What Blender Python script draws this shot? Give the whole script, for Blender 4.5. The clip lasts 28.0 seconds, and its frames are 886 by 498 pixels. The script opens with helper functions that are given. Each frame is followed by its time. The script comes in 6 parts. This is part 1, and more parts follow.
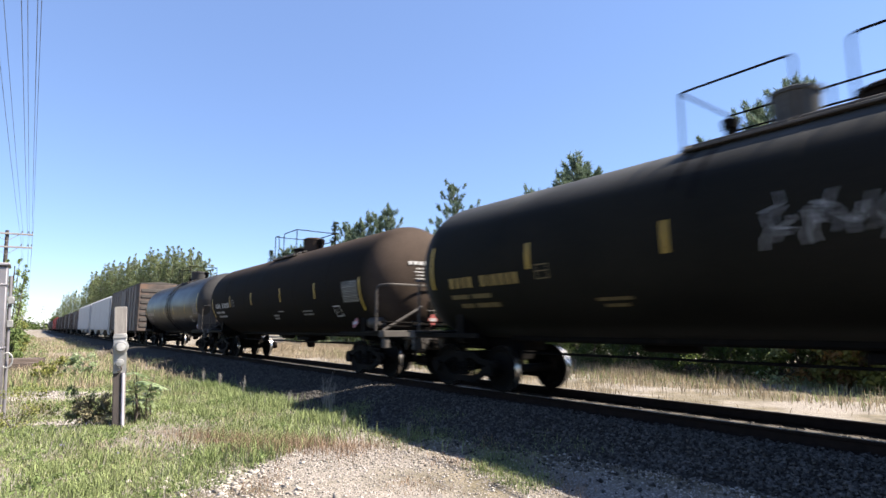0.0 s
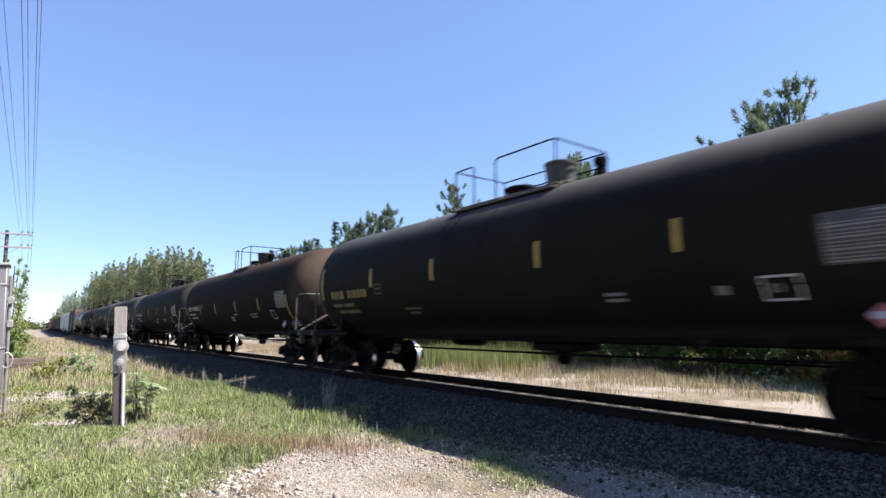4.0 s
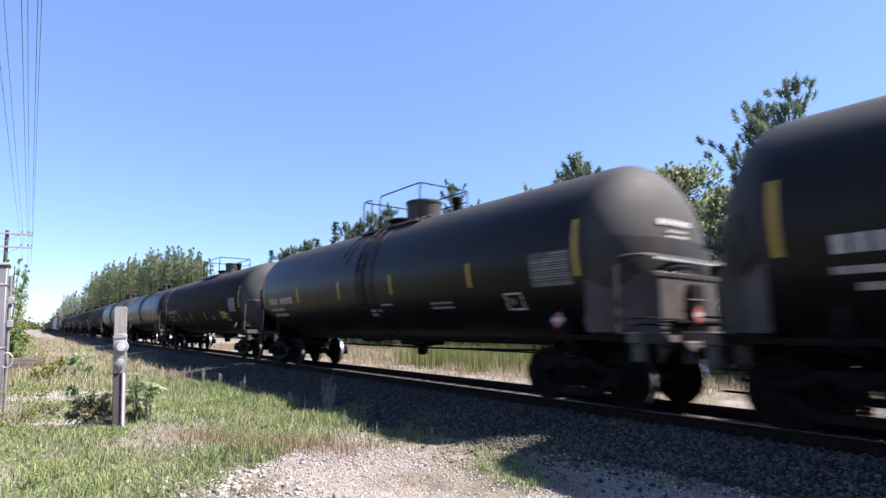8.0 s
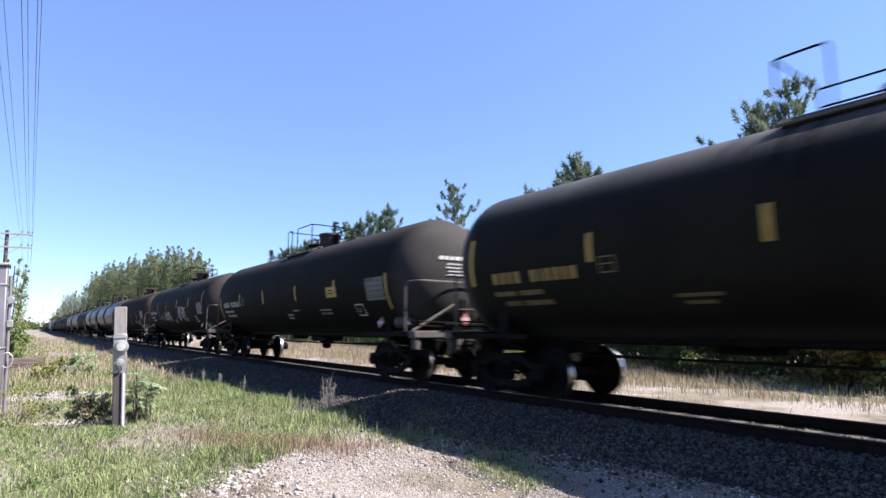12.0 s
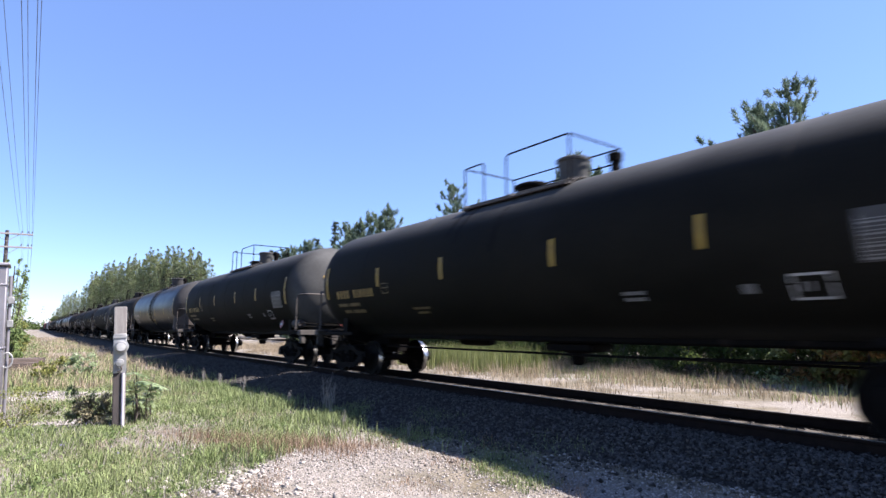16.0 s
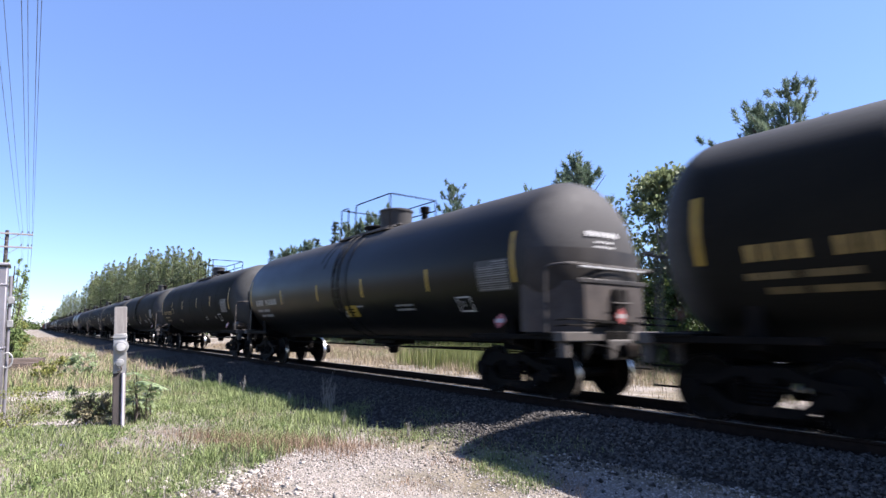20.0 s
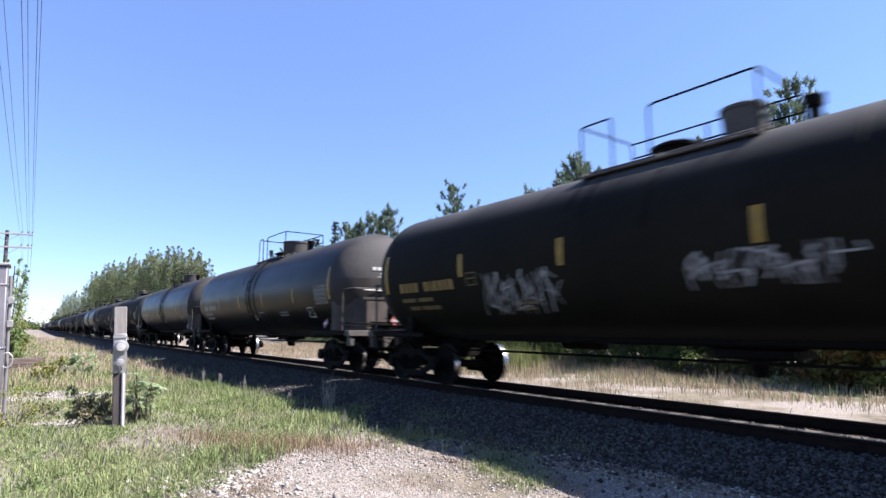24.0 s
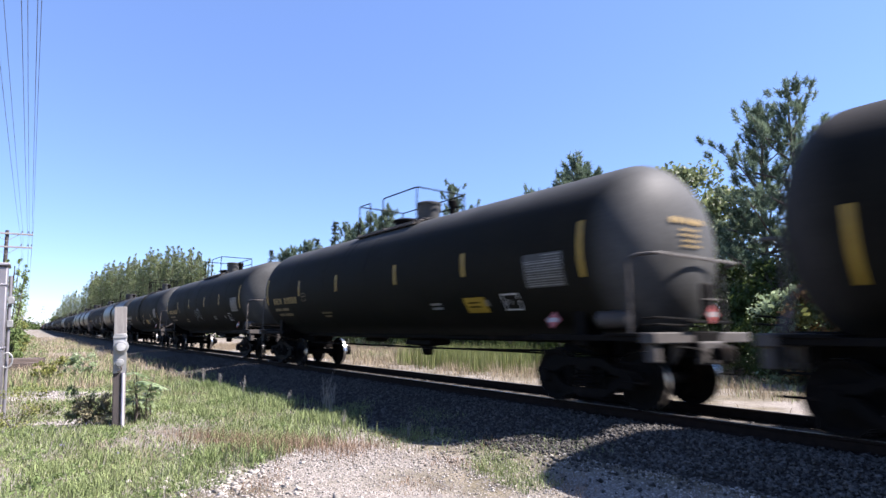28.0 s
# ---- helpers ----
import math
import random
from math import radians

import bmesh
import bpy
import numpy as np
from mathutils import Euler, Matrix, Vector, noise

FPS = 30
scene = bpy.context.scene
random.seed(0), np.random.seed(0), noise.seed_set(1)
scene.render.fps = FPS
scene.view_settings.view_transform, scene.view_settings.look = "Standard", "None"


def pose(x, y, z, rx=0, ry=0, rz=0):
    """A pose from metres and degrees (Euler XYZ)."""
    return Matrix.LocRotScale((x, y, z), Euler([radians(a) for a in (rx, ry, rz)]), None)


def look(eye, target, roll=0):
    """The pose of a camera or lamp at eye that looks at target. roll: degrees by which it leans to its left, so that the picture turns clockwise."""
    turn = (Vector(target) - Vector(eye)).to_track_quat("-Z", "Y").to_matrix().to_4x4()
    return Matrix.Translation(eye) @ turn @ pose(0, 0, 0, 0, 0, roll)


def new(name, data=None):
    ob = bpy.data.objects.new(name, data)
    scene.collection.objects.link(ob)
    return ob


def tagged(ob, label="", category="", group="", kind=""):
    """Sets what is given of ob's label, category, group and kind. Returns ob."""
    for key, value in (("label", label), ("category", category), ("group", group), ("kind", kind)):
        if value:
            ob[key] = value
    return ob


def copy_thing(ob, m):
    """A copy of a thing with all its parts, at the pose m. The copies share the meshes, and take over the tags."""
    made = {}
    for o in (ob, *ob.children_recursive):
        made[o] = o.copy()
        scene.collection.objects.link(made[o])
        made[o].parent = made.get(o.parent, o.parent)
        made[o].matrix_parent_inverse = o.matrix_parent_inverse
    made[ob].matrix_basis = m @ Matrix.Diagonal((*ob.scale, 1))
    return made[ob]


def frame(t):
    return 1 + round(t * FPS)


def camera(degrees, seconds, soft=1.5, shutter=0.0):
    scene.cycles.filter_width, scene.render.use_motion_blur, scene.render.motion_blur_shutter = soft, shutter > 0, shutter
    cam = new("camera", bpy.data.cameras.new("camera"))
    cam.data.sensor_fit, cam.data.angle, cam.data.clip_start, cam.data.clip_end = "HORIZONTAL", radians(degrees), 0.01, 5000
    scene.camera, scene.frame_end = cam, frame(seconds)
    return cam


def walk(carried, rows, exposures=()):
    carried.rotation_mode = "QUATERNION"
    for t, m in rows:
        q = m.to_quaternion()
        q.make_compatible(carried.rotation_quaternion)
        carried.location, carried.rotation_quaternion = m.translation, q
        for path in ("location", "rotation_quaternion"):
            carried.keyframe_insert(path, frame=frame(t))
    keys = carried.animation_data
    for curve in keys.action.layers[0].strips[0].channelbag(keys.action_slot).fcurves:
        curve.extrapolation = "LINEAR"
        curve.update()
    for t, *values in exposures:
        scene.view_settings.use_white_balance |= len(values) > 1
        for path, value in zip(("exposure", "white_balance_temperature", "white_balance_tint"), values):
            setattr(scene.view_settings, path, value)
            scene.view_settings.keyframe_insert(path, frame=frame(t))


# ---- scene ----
# x: across the track, y: along it (the train runs towards +y), z: up
ZR = 0.45            # top of rail
TX = 8.74            # centre line of the track abreast of the camera
BEND, REACH = 2.45, 115.0   # how far the line swings over in the distance, and how slowly
V0, GAIN = 19.05, 0.0175    # train: metres a second at the start, and half its gain a second
cam = camera(76.714, 28.0, shutter=0.25)
STAND = pose(0, 0, ZR + 1.2636) @ pose(0, 0, 0, 0, 0, -35.668) @ pose(0, 0, 0, 90 + 8.123) @ pose(0, 0, 0, 0, 0, 0.137)
walk(cam, [(0.0, STAND), (28.0, STAND)], exposures=[(0.0, 1.925, 6680, 11), (3.0, 1.925, 6610, 12), (7.0, 1.935, 6220, 17), (16.0, 1.925, 6080, 17.5), (28.0, 1.925, 6050, 17.5)])


def track_x(y):
    """Centre line of the track: a very wide curve that straightens in the distance."""
    y = np.asarray(y, float)
    return TX - BEND * (1 - np.exp(-np.maximum(y, 0) / REACH)) - BEND / REACH * np.minimum(y, 0)


def on_track(y):
    """Pose of a car whose middle stands at y along the track."""
    return pose(float(track_x(y)), y, ZR, 0, 0, math.degrees(math.atan(BEND / REACH * math.exp(-max(y, 0.0) / REACH))))


def run(t):
    """How far the train has run after t seconds."""
    return V0 * t + GAIN * t * t


# ---- light ----
SUN_FROM = Vector((2.62, -2.05, 3.95)).normalized()
sun = new("sun", bpy.data.lights.new("sun", "SUN"))
sun.data.energy, sun.data.angle, sun.data.color = 5.0, radians(0.53), (1.0, 0.93, 0.83)
sun.matrix_basis = look(SUN_FROM * 60, (0, 0, 0))
world = bpy.data.worlds.new("sky")
scene.world = world
world.use_nodes = True
wn = world.node_tree
sky = wn.nodes.new("ShaderNodeTexSky")
sky.sky_type, sky.sun_disc = "NISHITA", False
sky.sun_elevation = math.asin(SUN_FROM.z)
sky.sun_rotation = math.atan2(SUN_FROM.x, SUN_FROM.y)
sky.altitude, sky.air_density, sky.dust_density, sky.ozone_density = 2200, 1.25, 0.05, 5.0
wn.nodes["Background"].inputs[1].default_value = 0.072
# thin even haze over the whole dome
haze = wn.nodes.new("ShaderNodeMix")
haze.data_type = "RGBA"
haze.inputs[0].default_value = 0.43
haze.inputs[7].default_value = (1.06, 1.63, 3.42, 1)
wn.links.new(sky.outputs[0], haze.inputs[6])
wn.links.new(haze.outputs[2], wn.nodes["Background"].inputs[0])


# ---- materials ----
def material(name, a, b, rough=0.7, metal=0.0, scale=8.0, fine=90.0, bump=0.15, spot=None, spot_at=0.62,
             stretch=(1, 1, 1), rnd=0.0, trans=0.0, spec=0.5, rough_var=0.12, lit_tone=None, dull=0.1):
    """Two-scale colour variation, optional worn spots, grain relief; rnd: spread of brightness between pieces."""
    m = bpy.data.materials.new(name)
    m.use_nodes = True
    nt = m.node_tree
    N, L = nt.nodes, nt.links
    p = N["Principled BSDF"]
    tc = N.new("ShaderNodeTexCoord")
    mp = N.new("ShaderNodeMapping")
    mp.inputs["Scale"].default_value = stretch
    L.new(tc.outputs["Object"], mp.inputs[0])
    n1, n2 = N.new("ShaderNodeTexNoise"), N.new("ShaderNodeTexNoise")
    n1.inputs["Scale"].default_value, n2.inputs["Scale"].default_value = scale, fine
    n1.inputs["Detail"].default_value, n2.inputs["Detail"].default_value = 6, 3
    for n in (n1, n2):
        L.new(mp.outputs[0], n.inputs["Vector"])
    add = N.new("ShaderNodeMath")
    add.operation = "MULTIPLY_ADD"
    L.new(n2.outputs[0], add.inputs[0])
    add.inputs[1].default_value = 0.5
    L.new(n1.outputs[0], add.inputs[2])
    rp = N.new("ShaderNodeMapRange")
    rp.inputs[1].default_value, rp.inputs[2].default_value = 0.5, 1.0
    L.new(add.outputs[0], rp.inputs[0])
    mix = N.new("ShaderNodeMix")
    mix.data_type = "RGBA"
    mix.inputs[6].default_value, mix.inputs[7].default_value = (*a, 1), (*b, 1)
    L.new(rp.outputs[0], mix.inputs[0])
    col = mix.outputs[2]
    if spot:
        n3 = N.new("ShaderNodeTexNoise")
        n3.inputs["Scale"].default_value, n3.inputs["Detail"].default_value = scale * 0.37, 8
        L.new(mp.outputs[0], n3.inputs["Vector"])
        r3 = N.new("ShaderNodeMapRange")
        r3.inputs[1].default_value, r3.inputs[2].default_value = spot_at - 0.06, spot_at + 0.1
        L.new(n3.outputs[0], r3.inputs[0])
        m3 = N.new("ShaderNodeMix")
        m3.data_type = "RGBA"
        m3.inputs[7].default_value = (*spot, 1)
        L.new(r3.outputs[0], m3.inputs[0])
        L.new(col, m3.inputs[6])
        col = m3.outputs[2]
    if lit_tone:
        # paler tone painting sunlight on end heads and dusty crown, bounced light on belly
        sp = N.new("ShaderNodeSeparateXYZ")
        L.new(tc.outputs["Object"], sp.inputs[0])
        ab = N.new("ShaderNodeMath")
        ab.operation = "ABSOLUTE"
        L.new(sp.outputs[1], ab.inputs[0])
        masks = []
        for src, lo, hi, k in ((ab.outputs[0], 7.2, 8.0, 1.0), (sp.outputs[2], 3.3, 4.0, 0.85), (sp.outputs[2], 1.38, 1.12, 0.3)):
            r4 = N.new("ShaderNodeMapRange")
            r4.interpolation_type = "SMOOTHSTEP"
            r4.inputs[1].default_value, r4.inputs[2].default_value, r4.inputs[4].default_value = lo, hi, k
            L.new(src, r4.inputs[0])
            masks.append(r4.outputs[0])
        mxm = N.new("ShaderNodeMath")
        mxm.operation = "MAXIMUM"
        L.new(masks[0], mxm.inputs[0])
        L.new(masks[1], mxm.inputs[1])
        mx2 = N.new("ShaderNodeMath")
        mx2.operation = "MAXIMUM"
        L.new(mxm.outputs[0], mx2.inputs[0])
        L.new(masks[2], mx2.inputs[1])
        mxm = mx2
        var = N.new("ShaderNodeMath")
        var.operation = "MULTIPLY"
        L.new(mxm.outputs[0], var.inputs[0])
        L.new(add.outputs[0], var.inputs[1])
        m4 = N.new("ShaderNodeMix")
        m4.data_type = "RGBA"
        m4.inputs[7].default_value = (*lit_tone, 1)
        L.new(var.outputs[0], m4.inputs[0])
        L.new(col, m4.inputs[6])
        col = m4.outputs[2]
    if rnd:
        geo, oi = N.new("ShaderNodeNewGeometry"), N.new("ShaderNodeObjectInfo")
        ad = N.new("ShaderNodeMath")
        L.new(geo.outputs["Random Per Island"], ad.inputs[0])
        L.new(oi.outputs["Random"], ad.inputs[1])
        fr = N.new("ShaderNodeMath")
        fr.operation = "FRACT"
        L.new(ad.outputs[0], fr.inputs[0])
        mr = N.new("ShaderNodeMapRange")
        mr.inputs[3].default_value, mr.inputs[4].default_value = 1 - rnd, 1 + rnd
        L.new(fr.outputs[0], mr.inputs[0])
        hv = N.new("ShaderNodeHueSaturation")
        L.new(mr.outputs[0], hv.inputs["Value"])
        L.new(col, hv.inputs["Color"])
        col = hv.outputs[0]
    L.new(col, p.inputs["Base Color"])
    rr = N.new("ShaderNodeMapRange")
    rr.inputs[3].default_value, rr.inputs[4].default_value = max(0.05, rough - rough_var), min(1, rough + rough_var)
    L.new(n1.outputs[0], rr.inputs[0])
    if lit_tone:
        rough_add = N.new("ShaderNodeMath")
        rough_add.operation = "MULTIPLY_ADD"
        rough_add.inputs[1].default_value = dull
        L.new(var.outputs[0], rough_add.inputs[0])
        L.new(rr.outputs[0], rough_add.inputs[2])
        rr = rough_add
    L.new(rr.outputs[0], p.inputs["Roughness"])
    p.inputs["Metallic"].default_value = metal
    p.inputs["Specular IOR Level"].default_value = spec
    if bump:
        bp = N.new("ShaderNodeBump")
        bp.inputs["Strength"].default_value, bp.inputs["Distance"].default_value = bump, 0.02
        L.new(add.outputs[0], bp.inputs["Height"])
        L.new(bp.outputs[0], p.inputs["Normal"])
    if trans:
        tr = N.new("ShaderNodeBsdfTranslucent")
        L.new(col, tr.inputs[0])
        ms = N.new("ShaderNodeMixShader")
        ms.inputs[0].default_value = trans
        L.new(p.outputs[0], ms.inputs[1])
        L.new(tr.outputs[0], ms.inputs[2])
        L.new(ms.outputs[0], N["Material Output"].inputs[0])
    return m


# tank paints: pale heads, crown and belly hold sun and bounced light as colour
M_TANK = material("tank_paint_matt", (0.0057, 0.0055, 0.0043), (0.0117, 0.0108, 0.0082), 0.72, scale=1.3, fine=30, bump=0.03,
                  spot=(0.014, 0.013, 0.012), spot_at=0.66, stretch=(1, 0.5, 1), spec=0.06, lit_tone=(0.083, 0.083, 0.081), dull=-0.2)
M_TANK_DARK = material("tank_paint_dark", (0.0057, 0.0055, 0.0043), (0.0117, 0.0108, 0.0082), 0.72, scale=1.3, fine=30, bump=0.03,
                       spot=(0.014, 0.013, 0.012), spot_at=0.66, stretch=(1, 0.5, 1), spec=0.045, lit_tone=(0.046, 0.043, 0.041))
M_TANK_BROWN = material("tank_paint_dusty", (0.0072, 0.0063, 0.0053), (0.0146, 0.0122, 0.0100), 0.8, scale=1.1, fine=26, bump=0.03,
                        spot=(0.017, 0.013, 0.010), spot_at=0.64, stretch=(1, 0.5, 1), spec=0.045, lit_tone=(0.062, 0.046, 0.037))
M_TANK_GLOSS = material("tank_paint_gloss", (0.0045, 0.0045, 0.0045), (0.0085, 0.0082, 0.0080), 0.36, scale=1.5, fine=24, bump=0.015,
                        spot=(0.012, 0.011, 0.010), spot_at=0.70, stretch=(1, 0.5, 1), spec=0.13, rough_var=0.10, lit_tone=(0.061, 0.059, 0.058), dull=0.5)
M_STEEL = material("running_gear_black", (0.0023, 0.0020, 0.0020), (0.0066, 0.0055, 0.0046), 0.7, scale=6, fine=70, bump=0.1,
                   spot=(0.0223, 0.0162, 0.0131), spot_at=0.66, spec=0.06)
M_DUSTY = material("dusty_steel", (0.0292, 0.0248, 0.0216), (0.0630, 0.0540, 0.0473), 0.75, scale=7, fine=80, bump=0.12)
M_SILL = material("grimy_sill", (0.0195, 0.0163, 0.0143), (0.0455, 0.0377, 0.0325), 0.75, scale=7, fine=80, bump=0.12)
M_SHIELD = material("shield_paint", (0.0180, 0.0162, 0.0150), (0.0372, 0.0336, 0.0312), 0.5, scale=2, fine=30, bump=0.03, spec=0.2)
M_APRON = material("dusty_apron", (0.0320, 0.0272, 0.0248), (0.0680, 0.0584, 0.0528), 0.6, scale=2.5, fine=30, bump=0.04, spot=(0.06, 0.042, 0.034), spot_at=0.6, spec=0.15)
M_TREAD = material("polished_tread", (0.45, 0.43, 0.41), (0.65, 0.63, 0.6), 0.28, 1.0, scale=12, bump=0.02)
M_RAIL = material("rusty_rail", (0.007, 0.0050, 0.0042), (0.018, 0.012, 0.0095), 0.85, scale=9, fine=120, bump=0.15, spec=0.08)
M_RAILHEAD = material("worn_rail_head", (0.16, 0.14, 0.13), (0.28, 0.26, 0.24), 0.35, 0.9, scale=14, bump=0.03)
M_TIE = material("weathered_tie", (0.026, 0.021, 0.017), (0.067, 0.056, 0.044), 0.9, scale=5, fine=60, stretch=(0.3, 3, 3), bump=0.5, rnd=0.3)
M_BALLAST = material("ballast_stone", (0.0277, 0.0253, 0.0228), (0.0898, 0.0832, 0.0759), 0.85, scale=14, fine=90, bump=0.3, rnd=0.6, spec=0.15)
M_BED = material("ballast_bed", (0.0127, 0.0115, 0.0102), (0.0442, 0.0399, 0.0357), 0.9, scale=16, fine=44, bump=0.9, spec=0.12)
M_GRAVEL = material("pale_gravel", (0.140, 0.125, 0.112), (0.308, 0.280, 0.256), 0.9, scale=6, fine=60, bump=0.6, rnd=0.6)
M_ROCK = material("pale_limestone", (0.175, 0.155, 0.130), (0.308, 0.280, 0.245), 0.85, scale=5, fine=50, bump=0.4, rnd=0.6)
M_YELLOW = material("yellow_reflective", (0.2160, 0.1320, 0.0080), (0.3040, 0.1960, 0.0160), 0.5, scale=5, bump=0.0)
M_ORANGE = material("amber_reflective", (0.1600, 0.0736, 0.0096), (0.2400, 0.1200, 0.0176), 0.5, scale=5, bump=0.0)
M_LETTER_Y = material("yellow_lettering", (0.17, 0.11, 0.028), (0.30, 0.20, 0.05), 0.6, scale=9, bump=0.0)
M_FAINT_Y = material("faint_yellow_lettering", (0.06, 0.042, 0.014), (0.12, 0.085, 0.03), 0.6, scale=9, bump=0.0)
M_LETTER_W = material("white_lettering", (0.24, 0.24, 0.235), (0.42, 0.415, 0.40), 0.6, scale=9, bump=0.0)
M_LETTER_G = material("grey_lettering", (0.14, 0.14, 0.135), (0.26, 0.255, 0.25), 0.6, scale=9, bump=0.0)
M_TABLE = material("table_ink", (0.09, 0.09, 0.087), (0.17, 0.167, 0.163), 0.6, scale=5, bump=0.0)
M_PANEL = material("table_backing", (0.016, 0.016, 0.016), (0.034, 0.033, 0.032), 0.6, scale=5, bump=0.0)
M_GREYBOARD = material("greyed_board", (0.085, 0.085, 0.083), (0.15, 0.148, 0.145), 0.6, scale=5, bump=0.0)
M_PAINTED = material("sprayed_paint", (0.10, 0.105, 0.11), (0.26, 0.27, 0.275), 0.7, scale=4, fine=30, bump=0.0)
M_RED = material("red_sign", (0.2210, 0.0488, 0.0455), (0.2990, 0.0748, 0.0683), 0.5, scale=6, bump=0.0)
M_BAND = material("weathered_sign_white", (0.2108, 0.2046, 0.1984), (0.3100, 0.2976, 0.2914), 0.5, scale=6, bump=0.0)
M_ALU = material("aluminium_cabinet", (0.168, 0.161, 0.175), (0.231, 0.224, 0.238), 0.5, 0.5, scale=3, fine=40, bump=0.03)
M_OLDTIE = material("rotting_tie", (0.038, 0.028, 0.023), (0.091, 0.069, 0.057), 0.9, scale=5, fine=60, stretch=(0.3, 3, 3), bump=0.5, rnd=0.3)
M_OLDWOOD = material("weathered_wood", (0.134, 0.122, 0.114), (0.238, 0.223, 0.207), 0.9, scale=5, fine=50, stretch=(4, 4, 0.35), bump=0.5)
M_POLE = material("creosoted_pole", (0.025, 0.020, 0.018), (0.063, 0.052, 0.049), 0.85, scale=5, fine=50, stretch=(4, 4, 0.3), bump=0.4)
M_ARM = material("grey_crossarm", (0.155, 0.140, 0.134), (0.248, 0.233, 0.228), 0.85, scale=6, fine=60, stretch=(0.4, 4, 4), bump=0.3)
M_PIPE = material("bleached_conduit", (0.34, 0.31, 0.36), (0.52, 0.49, 0.54), 0.4, 0.2, scale=6, stretch=(3, 3, 0.5), bump=0.1)
M_METER = material("meter_housing", (0.197, 0.197, 0.192), (0.285, 0.285, 0.280), 0.45, 0.3, scale=8, bump=0.05)
M_WIRE = material("grey_wire", (0.140, 0.147, 0.168), (0.210, 0.217, 0.238), 0.5, 0.6, scale=4, bump=0.0)
M_GLASS = material("insulator_glass", (0.070, 0.084, 0.091), (0.140, 0.154, 0.161), 0.2, 0.0, scale=4, bump=0.0)
M_BARK = material("bark", (0.049, 0.038, 0.032), (0.119, 0.098, 0.081), 0.95, scale=6, fine=50, stretch=(3, 3, 0.6), bump=0.8)
M_PALEBARK = material("pale_bark", (0.154, 0.147, 0.126), (0.266, 0.252, 0.224), 0.9, scale=6, fine=40, stretch=(2, 2, 0.8), bump=0.4)
M_NEEDLE = material("pine_needles", (0.0683, 0.1064, 0.0690), (0.1706, 0.2152, 0.1409), 0.65, scale=0.9, fine=9, bump=0, rnd=0.35, trans=0.35, spec=0.2)
M_SPRUCE = material("spruce_needles", (0.015, 0.028, 0.015), (0.035, 0.052, 0.025), 0.65, scale=0.9, fine=9, bump=0, rnd=0.3, trans=0.15)
M_LEAF = material("poplar_leaves", (0.0914, 0.1176, 0.0525), (0.1837, 0.2132, 0.1061), 0.5, scale=0.5, fine=6, bump=0, rnd=0.4, trans=0.42, spec=0.2)
M_LEAF2 = material("bush_leaves", (0.0399, 0.0665, 0.0154), (0.0882, 0.1130, 0.0352), 0.5, scale=0.6, fine=6, bump=0, rnd=0.4, trans=0.35, spec=0.15)
M_YOUNG = material("fresh_leaves", (0.1050, 0.1470, 0.0490), (0.1960, 0.2520, 0.0980), 0.5, scale=1.0, fine=8, bump=0, rnd=0.35, trans=0.4, spec=0.2)
M_SUMAC = material("sumac_leaves", (0.1596, 0.2195, 0.0997), (0.3192, 0.3790, 0.2195), 0.38, scale=1.5, fine=9, bump=0, rnd=0.3, trans=0.35, spec=0.25)
M_REDLEAF = material("turning_leaves", (0.1137, 0.0737, 0.0263), (0.1925, 0.1137, 0.0438), 0.55, scale=0.9, fine=6, bump=0, rnd=0.45, trans=0.3, spec=0.15)
M_YELLOWLEAF = material("yellowing_leaves", (0.1344, 0.1487, 0.0399), (0.2240, 0.2261, 0.0731), 0.55, scale=0.9, fine=6, bump=0, rnd=0.4, trans=0.35, spec=0.2)
M_GRASS = material("green_grass", (0.1039, 0.1407, 0.0458), (0.2177, 0.2495, 0.1089), 0.6, scale=0.35, fine=3, bump=0, rnd=0.62, trans=0.22, spec=0.25)
M_GRASS_TALL = material("fresh_tall_grass", (0.0968, 0.1188, 0.0341), (0.1705, 0.1881, 0.0682), 0.6, scale=0.35, fine=3, bump=0, rnd=0.35, trans=0.35)
M_DRY = material("dry_grass", (0.2069, 0.1617, 0.1040), (0.3297, 0.2688, 0.1827), 0.7, scale=0.4, fine=3, bump=0, rnd=0.55, trans=0.3)
M_RUSSET = material("russet_grass", (0.140, 0.087, 0.052), (0.238, 0.161, 0.105), 0.7, scale=0.4, fine=3, bump=0, rnd=0.35, trans=0.3)
M_WEED = material("pale_weeds", (0.186, 0.171, 0.145), (0.285, 0.259, 0.223), 0.75, scale=0.6, fine=3, bump=0, rnd=0.3, trans=0.2)
M_DEADLEAF = material("withered_leaves", (0.1013, 0.0910, 0.0540), (0.2869, 0.2532, 0.1520), 0.75, scale=0.9, fine=6, bump=0, rnd=0.5, trans=0.35)
M_FLOWER = material("blue_flowers", (0.1386, 0.1260, 0.2450), (0.2205, 0.2079, 0.3332), 0.6, scale=3, bump=0)


